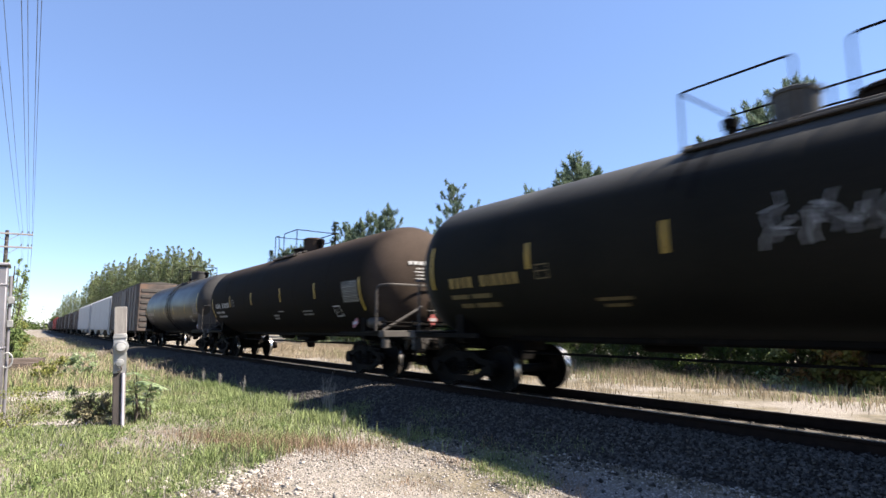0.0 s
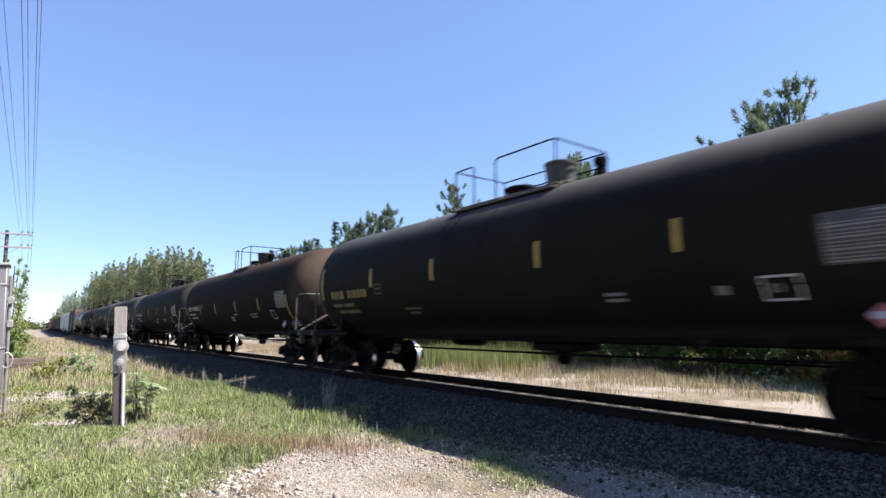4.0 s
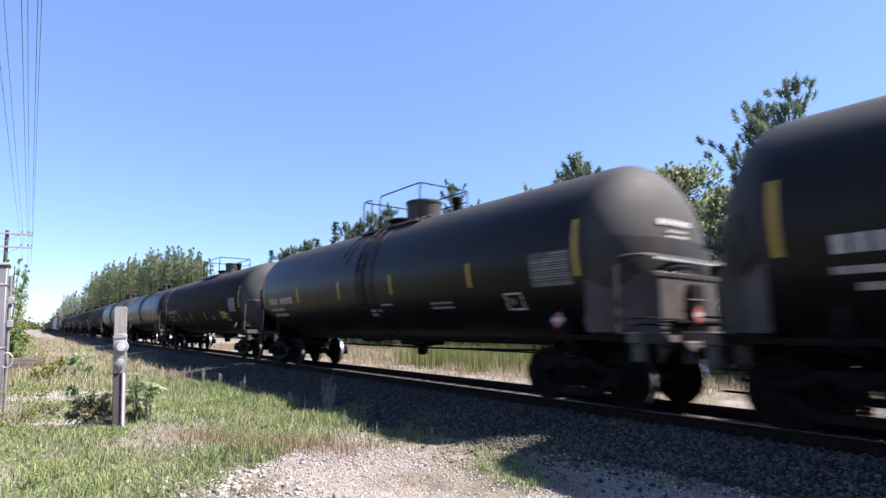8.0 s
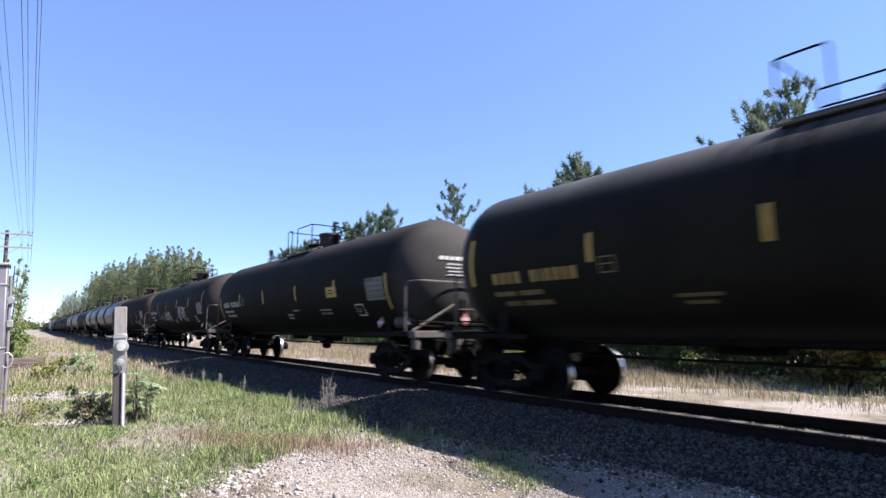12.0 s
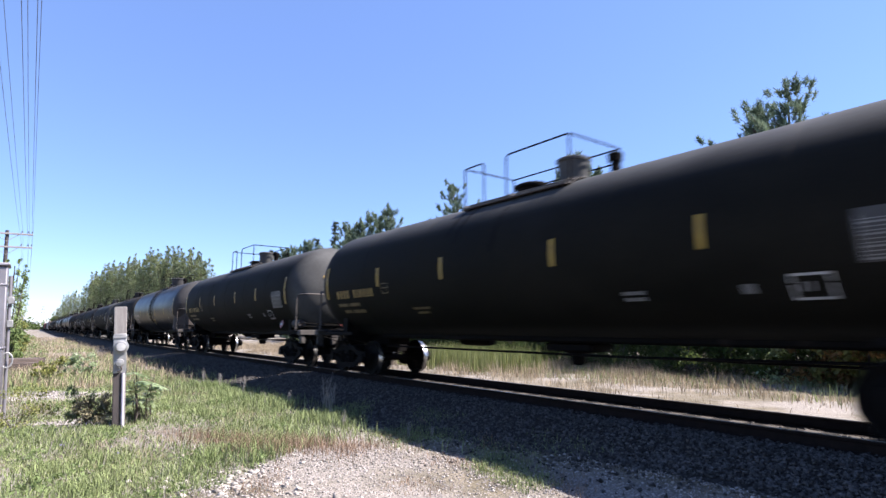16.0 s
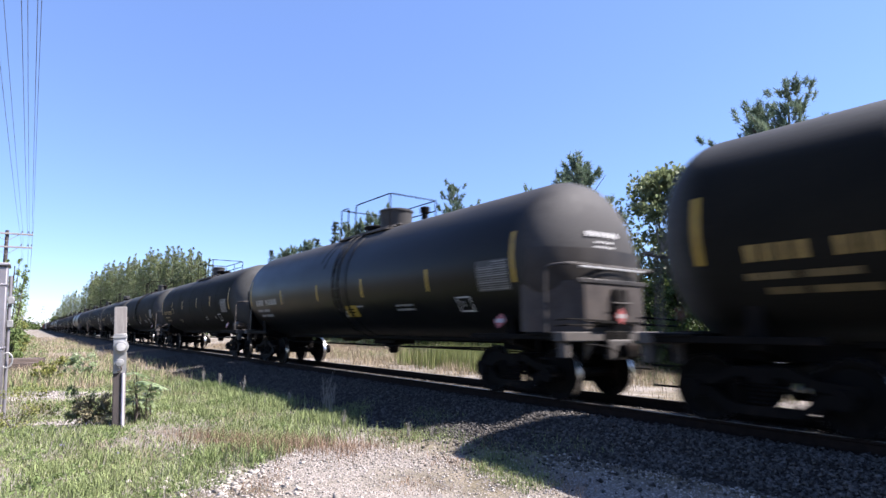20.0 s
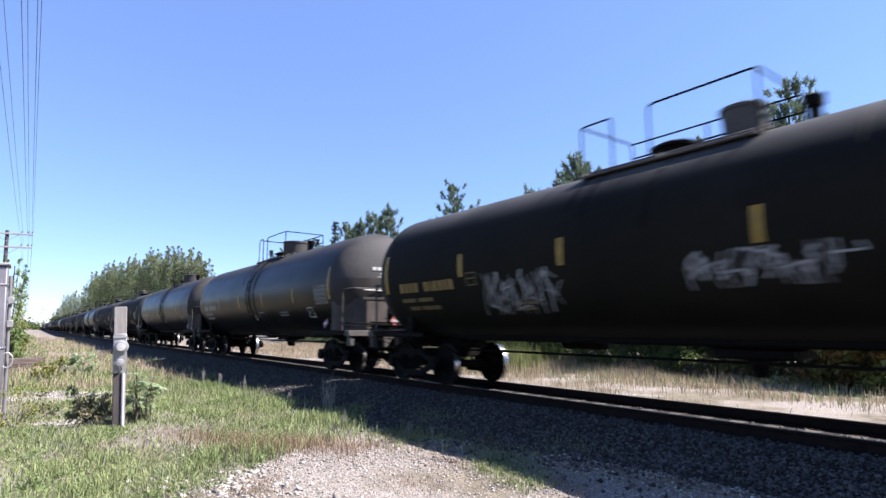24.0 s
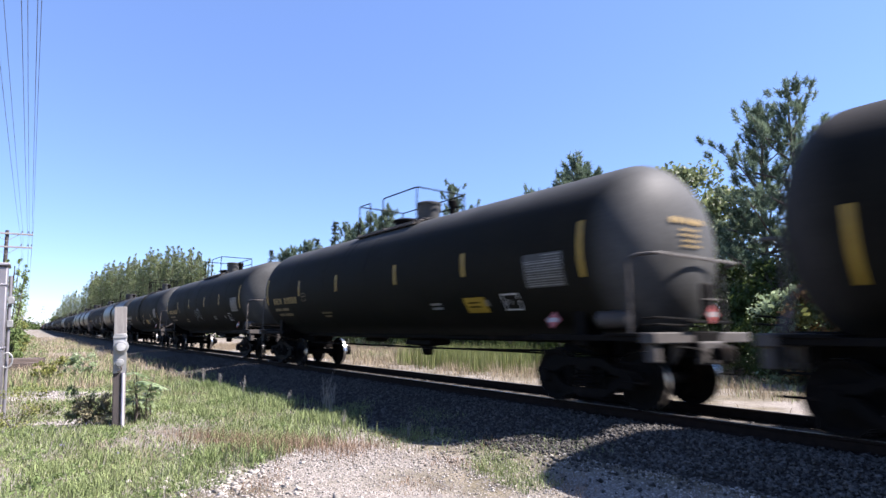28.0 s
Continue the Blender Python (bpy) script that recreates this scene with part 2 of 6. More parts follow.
def ground_material():
    """Soil with a pale gravel apron towards the track, grass-dark further off, set by soft noisy borders in x."""
    m = bpy.data.materials.new("ground_soil")
    m.use_nodes = True
    nt = m.node_tree
    N, L = nt.nodes, nt.links
    p = N["Principled BSDF"]
    p.inputs["Roughness"].default_value = 0.95
    tc = N.new("ShaderNodeTexCoord")
    big, mid, fine = (N.new("ShaderNodeTexNoise") for _ in range(3))
    for n, s, d in ((big, 0.45, 5), (mid, 3.5, 6), (fine, 38, 4)):
        n.inputs["Scale"].default_value, n.inputs["Detail"].default_value = s, d
        L.new(tc.outputs["Object"], n.inputs["Vector"])
    def ramp(src, stops):
        r = N.new("ShaderNodeValToRGB")
        e = r.color_ramp.elements
        while len(e) < len(stops):
            e.new(0.5)
        for k, (at, c) in zip(e, stops):
            k.position, k.color = at, (*c, 1)
        L.new(src, r.inputs[0])
        return r.outputs[0]
    soil = ramp(mid.outputs[0], [(0.3, (0.052, 0.043, 0.026)), (0.5, (0.098, 0.081, 0.050)), (0.7, (0.154, 0.126, 0.087))])
    grav = ramp(fine.outputs[0], [(0.3, (0.084, 0.070, 0.059)), (0.5, (0.172, 0.150, 0.126)), (0.68, (0.290, 0.262, 0.228))])
    r = N.new("ShaderNodeMapRange")
    r.inputs[1].default_value, r.inputs[2].default_value = 0.44, 0.56
    L.new(big.outputs[0], r.inputs[0])
    mx = N.new("ShaderNodeMix")
    mx.data_type = "RGBA"
    L.new(r.outputs[0], mx.inputs[0])
    L.new(soil, mx.inputs[6])
    L.new(grav, mx.inputs[7])
    L.new(mx.outputs[2], p.inputs["Base Color"])
    b = N.new("ShaderNodeBump")
    b.inputs["Strength"].default_value, b.inputs["Distance"].default_value = 0.8, 0.03
    L.new(fine.outputs[0], b.inputs["Height"])
    L.new(b.outputs[0], p.inputs["Normal"])
    return m


M_GROUND = ground_material()


# ---- mesh tools ----
class Mesh:
    """Collects vertices and faces of one part."""

    def __init__(self):
        self.v, self.f = [], []

    def add(self, verts, faces):
        o = len(self.v)
        self.v += [tuple(p) for p in verts]
        self.f += [tuple(i + o for i in q) for q in faces]
        return self

    def box(self, x0, x1, y0, y1, z0, z1, c=0.012, m=None):
        c = min(c, (x1 - x0) * 0.3, (y1 - y0) * 0.3, (z1 - z0) * 0.3)
        lo, hi = (x0, y0, z0), (x1, y1, z1)
        vs, idx = [], {}
        for k in range(8):
            b = (k & 1, k >> 1 & 1, k >> 2 & 1)
            for ax in range(3):
                q = [(hi[i] if b[i] else lo[i]) + (0 if i == ax else (-c if b[i] else c)) for i in range(3)]
                idx[k, ax] = len(vs)
                vs.append(q)
        fs = []
        for ax in range(3):
            u, w = (ax + 1) % 3, (ax + 2) % 3
            for s in (0, 1):
                ks = [(s << ax) | (a << u) | (b << w) for a, b in ((0, 0), (1, 0), (1, 1), (0, 1))]
                q = [idx[k, ax] for k in ks]
                fs.append(q if s else q[::-1])
                for a in (0, 1):
                    k0, k1 = (s << ax) | (a << u), (s << ax) | (a << u) | (1 << w)
                    q = [idx[k0, ax], idx[k1, ax], idx[k1, u], idx[k0, u]]
                    fs.append(q if s == a else q[::-1])
        for k in range(8):
            q = [idx[k, 0], idx[k, 1], idx[k, 2]]
            fs.append(q if bin(k).count("1") % 2 else q[::-1])
        if m is not None:
            vs = [m @ Vector(p) for p in vs]
        return self.add(vs, fs)

    def lathe(self, prof, n=24, axis="z", at=(0, 0, 0), m=None):
        """prof: (radius, along) from one end to the other."""
        vs, fs = [], []
        for r, a in prof:
            for k in range(n):
                t = 2 * math.pi * k / n
                p, q = r * math.cos(t), r * math.sin(t)
                vs.append({"z": (p, q, a), "y": (q, a, p), "x": (a, p, q)}[axis])
        for i in range(len(prof) - 1):
            for k in range(n):
                k2 = (k + 1) % n
                fs.append((i * n + k, i * n + k2, (i + 1) * n + k2, (i + 1) * n + k))
        if prof[0][0] > 1e-4:
            fs.append(tuple(range(n))[::-1])
        if prof[-1][0] > 1e-4:
            fs.append(tuple(range((len(prof) - 1) * n, len(prof) * n)))
        vs = [(p[0] + at[0], p[1] + at[1], p[2] + at[2]) for p in vs]
        if m is not None:
            vs = [m @ Vector(p) for p in vs]
        return self.add(vs, fs)

    def tube(self, pts, r=0.02, n=8, taper=None):
        pts = [Vector(p) for p in pts]
        vs, fs = [], []
        for i, p in enumerate(pts):
            d = (pts[min(i + 1, len(pts) - 1)] - pts[max(i - 1, 0)]).normalized()
            a = d.orthogonal().normalized() if i == 0 else (a - d * a.dot(d)).normalized()
            b = d.cross(a)
            rr = r if taper is None else r + (taper - r) * i / (len(pts) - 1)
            vs += [p + (a * math.cos(2 * math.pi * k / n) + b * math.sin(2 * math.pi * k / n)) * rr for k in range(n)]
        for i in range(len(pts) - 1):
            for k in range(n):
                k2 = (k + 1) % n
                fs.append((i * n + k, i * n + k2, (i + 1) * n + k2, (i + 1) * n + k))
        fs += [tuple(range(n))[::-1], tuple(range((len(pts) - 1) * n, len(pts) * n))]
        return self.add(vs, fs)

    def prism(self, outline, y0, y1, plane="yz"):
        """A flat outline given thickness. plane yz: outline in (y, z), thick in x; xz: outline in (x, z), thick in y."""
        n = len(outline)
        if plane == "yz":
            vs = [(y0, a, b) for a, b in outline] + [(y1, a, b) for a, b in outline]
        else:
            vs = [(a, y0, b) for a, b in outline] + [(a, y1, b) for a, b in outline]
        fs = [tuple(range(n))[::-1], tuple(range(n, 2 * n))]
        fs += [(i, (i + 1) % n, n + (i + 1) % n, n + i) for i in range(n)]
        return self.add(vs, fs)


def rounded(pts, r=0.12, n=4):
    """A path with its inner corners rounded."""
    pts = [Vector(p) for p in pts]
    out = [pts[0]]
    for a, b, c in zip(pts, pts[1:], pts[2:]):
        k = min(r, (a - b).length * 0.45, (c - b).length * 0.45)
        p, q = b + (a - b).normalized() * k, b + (c - b).normalized() * k
        out += [p.lerp(b, i / n).lerp(b.lerp(q, i / n), i / n) for i in range(n + 1)]
    return out + [pts[-1]]


def solid(name, mesh, mat, smooth=40):
    me = bpy.data.meshes.new(name)
    me.from_pydata(mesh.v, [], mesh.f)
    bm = bmesh.new()
    bm.from_mesh(me)
    bmesh.ops.recalc_face_normals(bm, faces=bm.faces)
    bm.to_mesh(me)
    bm.free()
    me.materials.append(mat)
    if smooth:
        me.polygons.foreach_set("use_smooth", [True] * len(me.polygons))
        me.set_sharp_from_angle(angle=radians(smooth))
    me.update()
    return me


def part(name, mesh, mat, parent, label="", smooth=40):
    ob = new(name, solid(name, mesh, mat, smooth))
    ob.parent = parent
    return tagged(ob, label)


def arrays(name, verts, faces, mat, sides=4):
    """One mesh from numpy arrays."""
    me = bpy.data.meshes.new(name)
    me.vertices.add(len(verts))
    me.vertices.foreach_set("co", np.ascontiguousarray(verts, np.float32).ravel())
    me.loops.add(faces.size)
    me.loops.foreach_set("vertex_index", np.ascontiguousarray(faces, np.int32).ravel())
    me.polygons.add(len(faces))
    me.polygons.foreach_set("loop_start", np.arange(0, faces.size, sides, dtype=np.int32))
    me.materials.append(mat)
    me.update(calc_edges=True)
    return me


# ---- rolling stock ----
ZC = 2.59            # tank axis over the rail


def patch(mesh, R, y0, y1, z0, z1, lift=0.006, n=4, skew=0.0, zc=ZC):
    """A painted patch that follows the tank's near side. z over the rail."""
    vs = []
    for i in range(n + 1):
        z = z0 + (z1 - z0) * i / n
        dz = max(-0.98, min(0.98, (z - zc) / R))
        a = math.asin(dz)
        x, zz = -(R + lift) * math.cos(a), zc + (R + lift) * math.sin(a)
        k = skew * (i / n)
        vs += [(x, y0 + k, zz), (x, y1 + k, zz)]
    mesh.add(vs, [(2 * i, 2 * i + 1, 2 * i + 3, 2 * i + 2) for i in range(n)])
    return mesh


def stroke(mesh, R, pts, w, lift=0.008):
    """A sprayed stroke on the tank side: pts are (y, z)."""
    for (ya, za), (yb, zb) in zip(pts, pts[1:]):
        L = math.hypot(yb - ya, zb - za) or 1
        ny, nz = -(zb - za) / L * w / 2, (yb - ya) / L * w / 2
        vs = []
        for i in range(4):
            t = i / 3
            y, z = ya + (yb - ya) * t, za + (zb - za) * t
            for s in (-1, 1):
                zz = z + s * nz
                a = math.asin(max(-0.98, min(0.98, (zz - ZC) / R)))
                vs.append((-(R + lift) * math.cos(a), y + s * ny, ZC + (R + lift) * math.sin(a)))
        mesh.add(vs, [(2 * i, 2 * i + 1, 2 * i + 3, 2 * i + 2) for i in range(3)])
    return mesh


def tank_profile(R, half, head, bands=()):
    prof = [(0.0, -half - head)]
    for i in range(1, 11):
        t = i / 10 * math.pi / 2
        prof.append((R * math.sin(t) ** 0.92, -half - head * math.cos(t)))
    ring = [(R, y) for y in (-half * 0.66, -half * 0.33, 0, half * 0.33, half * 0.66)]
    for b in bands:
        ring += [(R, b - 0.07), (R + 0.016, b - 0.065), (R + 0.016, b + 0.065), (R, b + 0.07)]
    prof += sorted(ring, key=lambda q: q[1])
    prof += [(r, -y) for r, y in prof[10::-1] if y <= -half + 1e-6]
    return prof


def wheelset():
    """Axle with two wheels, at the origin of the axle, across x."""
    w = Mesh()
    for s in (-1, 1):
        prof = [(0.0, 0.085), (0.11, 0.08), (0.13, 0.045), (0.35, 0.03), (0.385, 0.06), (0.452, 0.062),
                (0.457, 0.0), (0.460, -0.055), (0.487, -0.06), (0.487, -0.085), (0.38, -0.085), (0.35, -0.02), (0.12, -0.03), (0.09, -0.1)]
        w.lathe([(r, 0.75 * s + a * s) for r, a in prof], 28, "x")
    w.lathe([(0.085, -0.70), (0.085, 0.70)], 12, "x")
    treads = []
    for s in (-1, 1):
        t = Mesh().lathe([(0.4585, s * 0.805), (0.4605, s * 0.75), (0.4615, s * 0.70)], 28, "x")
        t.f = [q for q in t.f if len(q) == 4]
        treads.append(t)
    return w, treads


def truck_frame(s):
    """Cast side frame: arched top chord, sagging bottom chord, two windows."""
    m = Mesh()
    x0, x1 = (1.0, 1.10) if s > 0 else (-1.10, -1.0)
    # chords as separate members
    m.prism([(-1.10, 0.50), (-1.05, 0.62), (-0.62, 0.66), (-0.36, 0.79), (0.36, 0.79), (0.62, 0.66), (1.05, 0.62), (1.10, 0.50), (0.60, 0.54), (0.34, 0.66), (-0.34, 0.66), (-0.60, 0.54)], x0, x1)
    m.prism([(-1.02, 0.50), (-0.66, 0.50), (-0.40, 0.30), (0.40, 0.30), (0.66, 0.50), (1.02, 0.50), (0.74, 0.36), (0.42, 0.18), (-0.42, 0.18), (-0.74, 0.36)], x0 + 0.004, x1 - 0.004)
    for y in (-0.36, 0.30):
        m.box(x0 + 0.01, x1 - 0.01, y, y + 0.06, 0.26, 0.70, 0.01)
    for y in (-0.889, 0.889):
        m.lathe([(0.13, x0 - 0.05 if s < 0 else x0), (0.13, x1 if s < 0 else x1 + 0.05), (0.09, x1 if s < 0 else x1 + 0.07)], 14, "x", (0, y, 0.457))
    return m


def build_truck(parent, y, mats):
    root = new("truck")
    root.parent = parent
    root.matrix_basis = pose(0, y, 0)
    steel = mats["gear"]
    for s in (-1, 1):
        part("side_frame", truck_frame(s), steel, root)
        sp = Mesh()
        for k in (-0.13, 0.0, 0.13):
            prof = []
            for i in range(13):
                prof.append((0.075 if i % 2 else 0.055, 0.31 + 0.026 * i))
            sp.lathe(prof, 10, "z", (1.05 * s, k, 0))
        part("spring_nest", sp, steel, root)
    part("bolster", Mesh().box(-1.12, 1.12, -0.16, 0.16, 0.56, 0.80, 0.03), steel, root)
    br = Mesh()
    for yy in (-0.40, 0.40):
        br.tube([(-0.72, yy, 0.36), (0, yy * 0.8, 0.42), (0.72, yy, 0.36)], 0.035, 6)
        for s in (-1, 1):
            br.box(0.75 * s - 0.045, 0.75 * s + 0.045, yy - 0.03 + (0.05 if yy > 0 else -0.05), yy + 0.03 + (0.05 if yy > 0 else -0.05), 0.30, 0.52)
    part("brake_rigging", br, steel, root)
    for yy in (-0.889, 0.889):
        w, treads = wheelset()
        ws = part("wheelset", w, steel, root)
        ws.matrix_basis = pose(0, yy, 0.457)
        for t in treads:
            part("tread", t, M_TREAD, ws, "bright worn steel wheel tread")
    return root


def coupler(parent, s, mats):
    m = Mesh()
    m.box(-0.09, 0.09, min(s * 8.1, s * 8.66), max(s * 8.1, s * 8.66), 0.80, 0.98, 0.02)
    m.box(-0.15, 0.13, min(s * 8.56, s * 8.84), max(s * 8.56, s * 8.84), 0.74, 1.03, 0.05)
    m.box(0.06, 0.17, min(s * 8.70, s * 8.90), max(s * 8.70, s * 8.90), 0.77, 1.0, 0.03)
    m.tube(rounded([(-0.85, s * 8.05, 1.0), (-0.5, s * 8.35, 0.98), (-0.16, s * 8.5, 0.82)], 0.2), 0.014, 6)
    part("coupler", m, mats["gear"], parent)
    h = Mesh().tube([(0.18, s * 8.1, 0.85), (0.26, s * 8.4, 0.62), (0.26, s * 8.65, 0.48), (0.18, s * 8.8, 0.55)], 0.026, 8)
    part("air_hose", h, mats["gear"], parent)


def hazard_sign(name, parent, m4, mats=None):
    """Diamond sign: red border, white band."""
    d = Mesh().prism([(0, -0.155), (0.155, 0), (0, 0.155), (-0.155, 0)], -0.012, 0.0)
    d.v = [m4 @ Vector(p) for p in d.v]
    ob = part(name, d, M_RED, parent, "red and white diamond hazard sign")
    b = Mesh().prism([(-0.105, -0.04), (0.105, -0.04), (0.105, 0.04), (-0.105, 0.04)], -0.018, -0.013)
    b.v = [m4 @ Vector(p) for p in b.v]
    part("white_band", b, M_BAND, ob)
    return ob


def letters(mesh, R, y, z, h, widths, gap=0.35):
    """A line of plain blocks the size of characters, read towards the rear; y is the front end."""
    for w in widths:
        if w > 0:
            patch(mesh, R, y - w * h, y, z, z + h, n=2)
        y -= (abs(w) + gap * 0.55) * h
    return mesh


U_STRIPES = (6.92, 4.15, 1.6, -1.42, -3.92, -6.8)
T_STRIPES = (6.85, 4.25, 1.6, -1.35, -4.1, -6.85)
STYLES = {
    # base kind, radius, stripe places, stripe z range, letter colour
    "U": dict(base="U", R=1.55, stripes=U_STRIPES, z=(2.33, 2.80), mark="y"),
    "W": dict(base="U", R=1.55, stripes=U_STRIPES, z=(2.33, 2.80), mark="y"),
    "V": dict(base="U", R=1.55, stripes=(6.92, 3.98, 1.3, -1.4, -4.1, -6.98), z=(1.66, 2.09), mark="y"),
    "T": dict(base="T", R=1.55, stripes=T_STRIPES, z=(2.18, 2.66), mark="w"),
    "L": dict(base="T", R=1.55, stripes=T_STRIPES, z=(1.95, 2.41), mark="w"),
    "H": dict(base="T", R=1.55, stripes=T_STRIPES, z=(2.43, 2.91), mark="w"),
    "J": dict(base="J", R=1.60, long=1.06, stripes=(6.9, 3.95, 1.15, -1.5, -4.35, -6.95), z=(2.09, 2.57), mark="w"),
    "B": dict(base="A", R=1.53, long=1.0, stripes=(6.9, 4.4, 1.6, -1.57, -4.25, -6.7), z=(1.85, 2.25), mark="w"),
    "A": dict(base="A", R=1.56, stripes=(6.9, 4.4, 1.6, -1.57, -4.25, -6.7), z=(1.85, 2.25), mark="w"),
}
# platform front, end of the short rail, start of the long rail, platform rear, dome, manway, valve
FITTINGS = {
    "U": (1.67, 1.05, 0.37, -1.25, -0.72, 0.35, -1.6),
    "W": (1.67, 0.15, -0.47, -1.25, 0.42, -0.65, 1.35),
    "T": (1.22, 0.85, 0.36, -0.85, -0.6, 0.3, -1.05),
    "J": (1.2, 0.75, 0.3, -1.6, -0.72, 0.35, -2.0),
    "A": (1.15, 0.75, 0.28, -1.35, -1.15, 0.0, -1.75),
}
HALF, HEAD = 7.02, 0.84      # straight half length of the tank, depth of its heads
LONG = 1.058                 # all lengths along the car grow by this, to a tank of 16.6 m over its heads


def lengthen(ob, k=LONG):
    """Lets a part of a tank car grow along the car; beyond the heads the couplers keep within the car's pitch."""
    for v in ob.data.vertices:
        y = v.co.y
        v.co.y = y * k if abs(y) < 7.9 else math.copysign(7.9 * k + (abs(y) - 7.9) * 0.4, y)


def build_tank_car(kind, paint, name="tank_car"):
    st = STYLES[kind]
    style, kind = kind, st["base"]
    R, half, head = st["R"], HALF, HEAD
    mats = dict(gear=M_STEEL)
    car = new(name)
    bands = (-0.05, -0.62) if kind in "J" else (0.0,) if kind == "A" else ()
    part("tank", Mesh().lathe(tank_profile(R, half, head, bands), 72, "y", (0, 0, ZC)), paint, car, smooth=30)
    # weld seams
    if kind in "UT":
        for y in (-4.9, -2.45, 0.02, 2.45, 4.9):
            part("weld_seam", Mesh().lathe([(R - 0.004, y - 0.02), (R + 0.006, y - 0.008), (R + 0.006, y + 0.008), (R - 0.004, y + 0.02)], 72, "y", (0, 0, ZC)), paint, car)
    # belly skid / sill strip
    part("belly_plate", Mesh().box(-0.5, 0.5, -5.6, 5.6, ZC - R - 0.03, ZC - R + 0.12, 0.04), M_STEEL, car)
    for s in (-1, 1):
        part("stub_sill", Mesh().box(-0.36, 0.36, min(s * 5.4, s * 8.1), max(s * 5.4, s * 8.1), 0.82, 1.24, 0.03), M_STEEL, car)
        part("end_sill", Mesh().box(-1.42, 1.42, min(s * 7.68, s * 8.0), max(s * 7.68, s * 8.0), 1.05, 1.22, 0.02), M_DUSTY, car)
        part("end_platform", Mesh().box(-1.45, 1.45, min(s * 7.1, s * 7.7), max(s * 7.1, s * 7.7), 1.16, 1.21, 0.01), M_STEEL, car)
        # saddle bolster with webs
        sd = Mesh()
        arc = [(R * 1.0 * math.sin(t), ZC - R * 1.0 * math.cos(t)) for t in np.linspace(-0.85, 0.85, 15)]
        sd.prism(arc + [(1.16, 1.0), (0.5, 0.84), (-0.5, 0.84), (-1.16, 1.0)], s * 6.45 - 0.11, s * 6.45 + 0.11, "xz")
        part("saddle", sd, M_STEEL, car)
        for x in (-1.42, 1.34):
            part("side_running_bar", Mesh().box(x, x + 0.08, min(s * 5.6, s * 7.7), max(s * 5.6, s * 7.7), 1.08, 1.18, 0.01), M_STEEL, car)
        # side ladder steps below the corner
        for x in (-1.40, 1.40):
            lad = Mesh()
            for y in (s * 7.72, s * 7.34):
                lad.tube([(x, y, 1.1), (x, y, 0.46)], 0.016, 6)
            for z in (0.48, 0.76):
                lad.tube([(x, s * 7.72, z), (x, s * 7.34, z)], 0.016, 6)
            part("corner_step", lad, M_STEEL, car)
        # end rail
        er = Mesh().tube(rounded([(-1.42, s * 7.55, 1.2), (-1.42, s * 7.55, 2.38), (-1.22, s * 7.96, 2.40), (1.22, s * 7.96, 2.40), (1.42, s * 7.55, 2.38), (1.42, s * 7.55, 1.2)], 0.16), 0.028, 8)
        part("end_rail", er, M_SILL if paint is M_TANK_GLOSS else M_DUSTY, car)
        if kind == "J":
            # half-height head shield, wrapped round the corner
            sh, nx, nz = Mesh(), 14, 8
            vs = []
            for lift in (0.02, 0.055):
                for i in range(nx + 1):
                    x = -1.54 + 3.08 * i / nx
                    low = 1.30 + max(0.0, abs(x) - 0.72) * 0.95
                    for j in range(nz + 1):
                        z = low + (2.72 - low) * j / nz
                        rr = min(0.985, math.hypot(x, z - ZC) / R)
                        vs.append((x * (1 + lift / R), s * (half + head * math.cos(math.asin(rr ** (1 / 0.92))) + lift), z))
            k, q = nz + 1, (nx + 1) * (nz + 1)
            fs = [(o + i * k + j, o + (i + 1) * k + j, o + (i + 1) * k + j + 1, o + i * k + j + 1) for o in (0, q) for i in range(nx) for j in range(nz)]
            rim = [i * k for i in range(nx + 1)] + [nx * k + j for j in range(1, k)] + [i * k + nz for i in range(nx - 1, -1, -1)] + [j for j in range(nz - 1, 0, -1)]
            fs += [(a, b, b + q, a + q) for a, b in zip(rim, rim[1:] + rim[:1])]
            sh.add(vs, fs)
            part("head_shield", sh, M_SHIELD, car)
            # apron below the shield: flat front, slanting corners
            plan = [(-1.5, half + 0.08), (-1.44, half + 0.3), (-0.85, half + head + 0.1), (0.85, half + head + 0.1), (1.44, half + 0.3), (1.5, half + 0.08)]
            ap, q = Mesh(), len(plan)
            ap.add([(x, s * (y - d), z) for z in (1.22, 2.12) for d in (0.0, 0.045) for x, y in plan],
                   [(o + k, o + k + 1, o + k + 1 + 2 * q, o + k + 2 * q) for o in (0, q) for k in range(q - 1)]
                   + [(o + k, o + k + 1, o + k + 1 + q, o + k + q) for o in (0, 2 * q) for k in range(q - 1)]
                   + [(k, k + q, k + 3 * q, k + 2 * q) for k in (0, q - 1)])
            part("apron", ap, M_APRON, car, "dusty grey apron plate")
            part("stiffener", Mesh().box(-1.0, 1.0, min(s * (half + head + 0.1), s * (half + head + 0.15)), max(s * (half + head + 0.1), s * (half + head + 0.15)), 2.08, 2.16, 0.01), M_SHIELD, car)
            part("grab_bar", Mesh().tube(rounded([(-0.95, s * 7.93, 2.36), (-0.95, s * 8.02, 2.36), (0.95, s * 8.02, 2.36), (0.95, s * 7.93, 2.36)], 0.04), 0.022, 6), M_METER, car)
        elif kind == "T" or (kind == "A" and paint is M_TANK):
            part("brace", Mesh().tube([(-0.2, s * 7.85, 1.85), (-1.3, s * 7.7, 1.22)], 0.04, 6), M_DUSTY, car)
        coupler(car, s, mats)
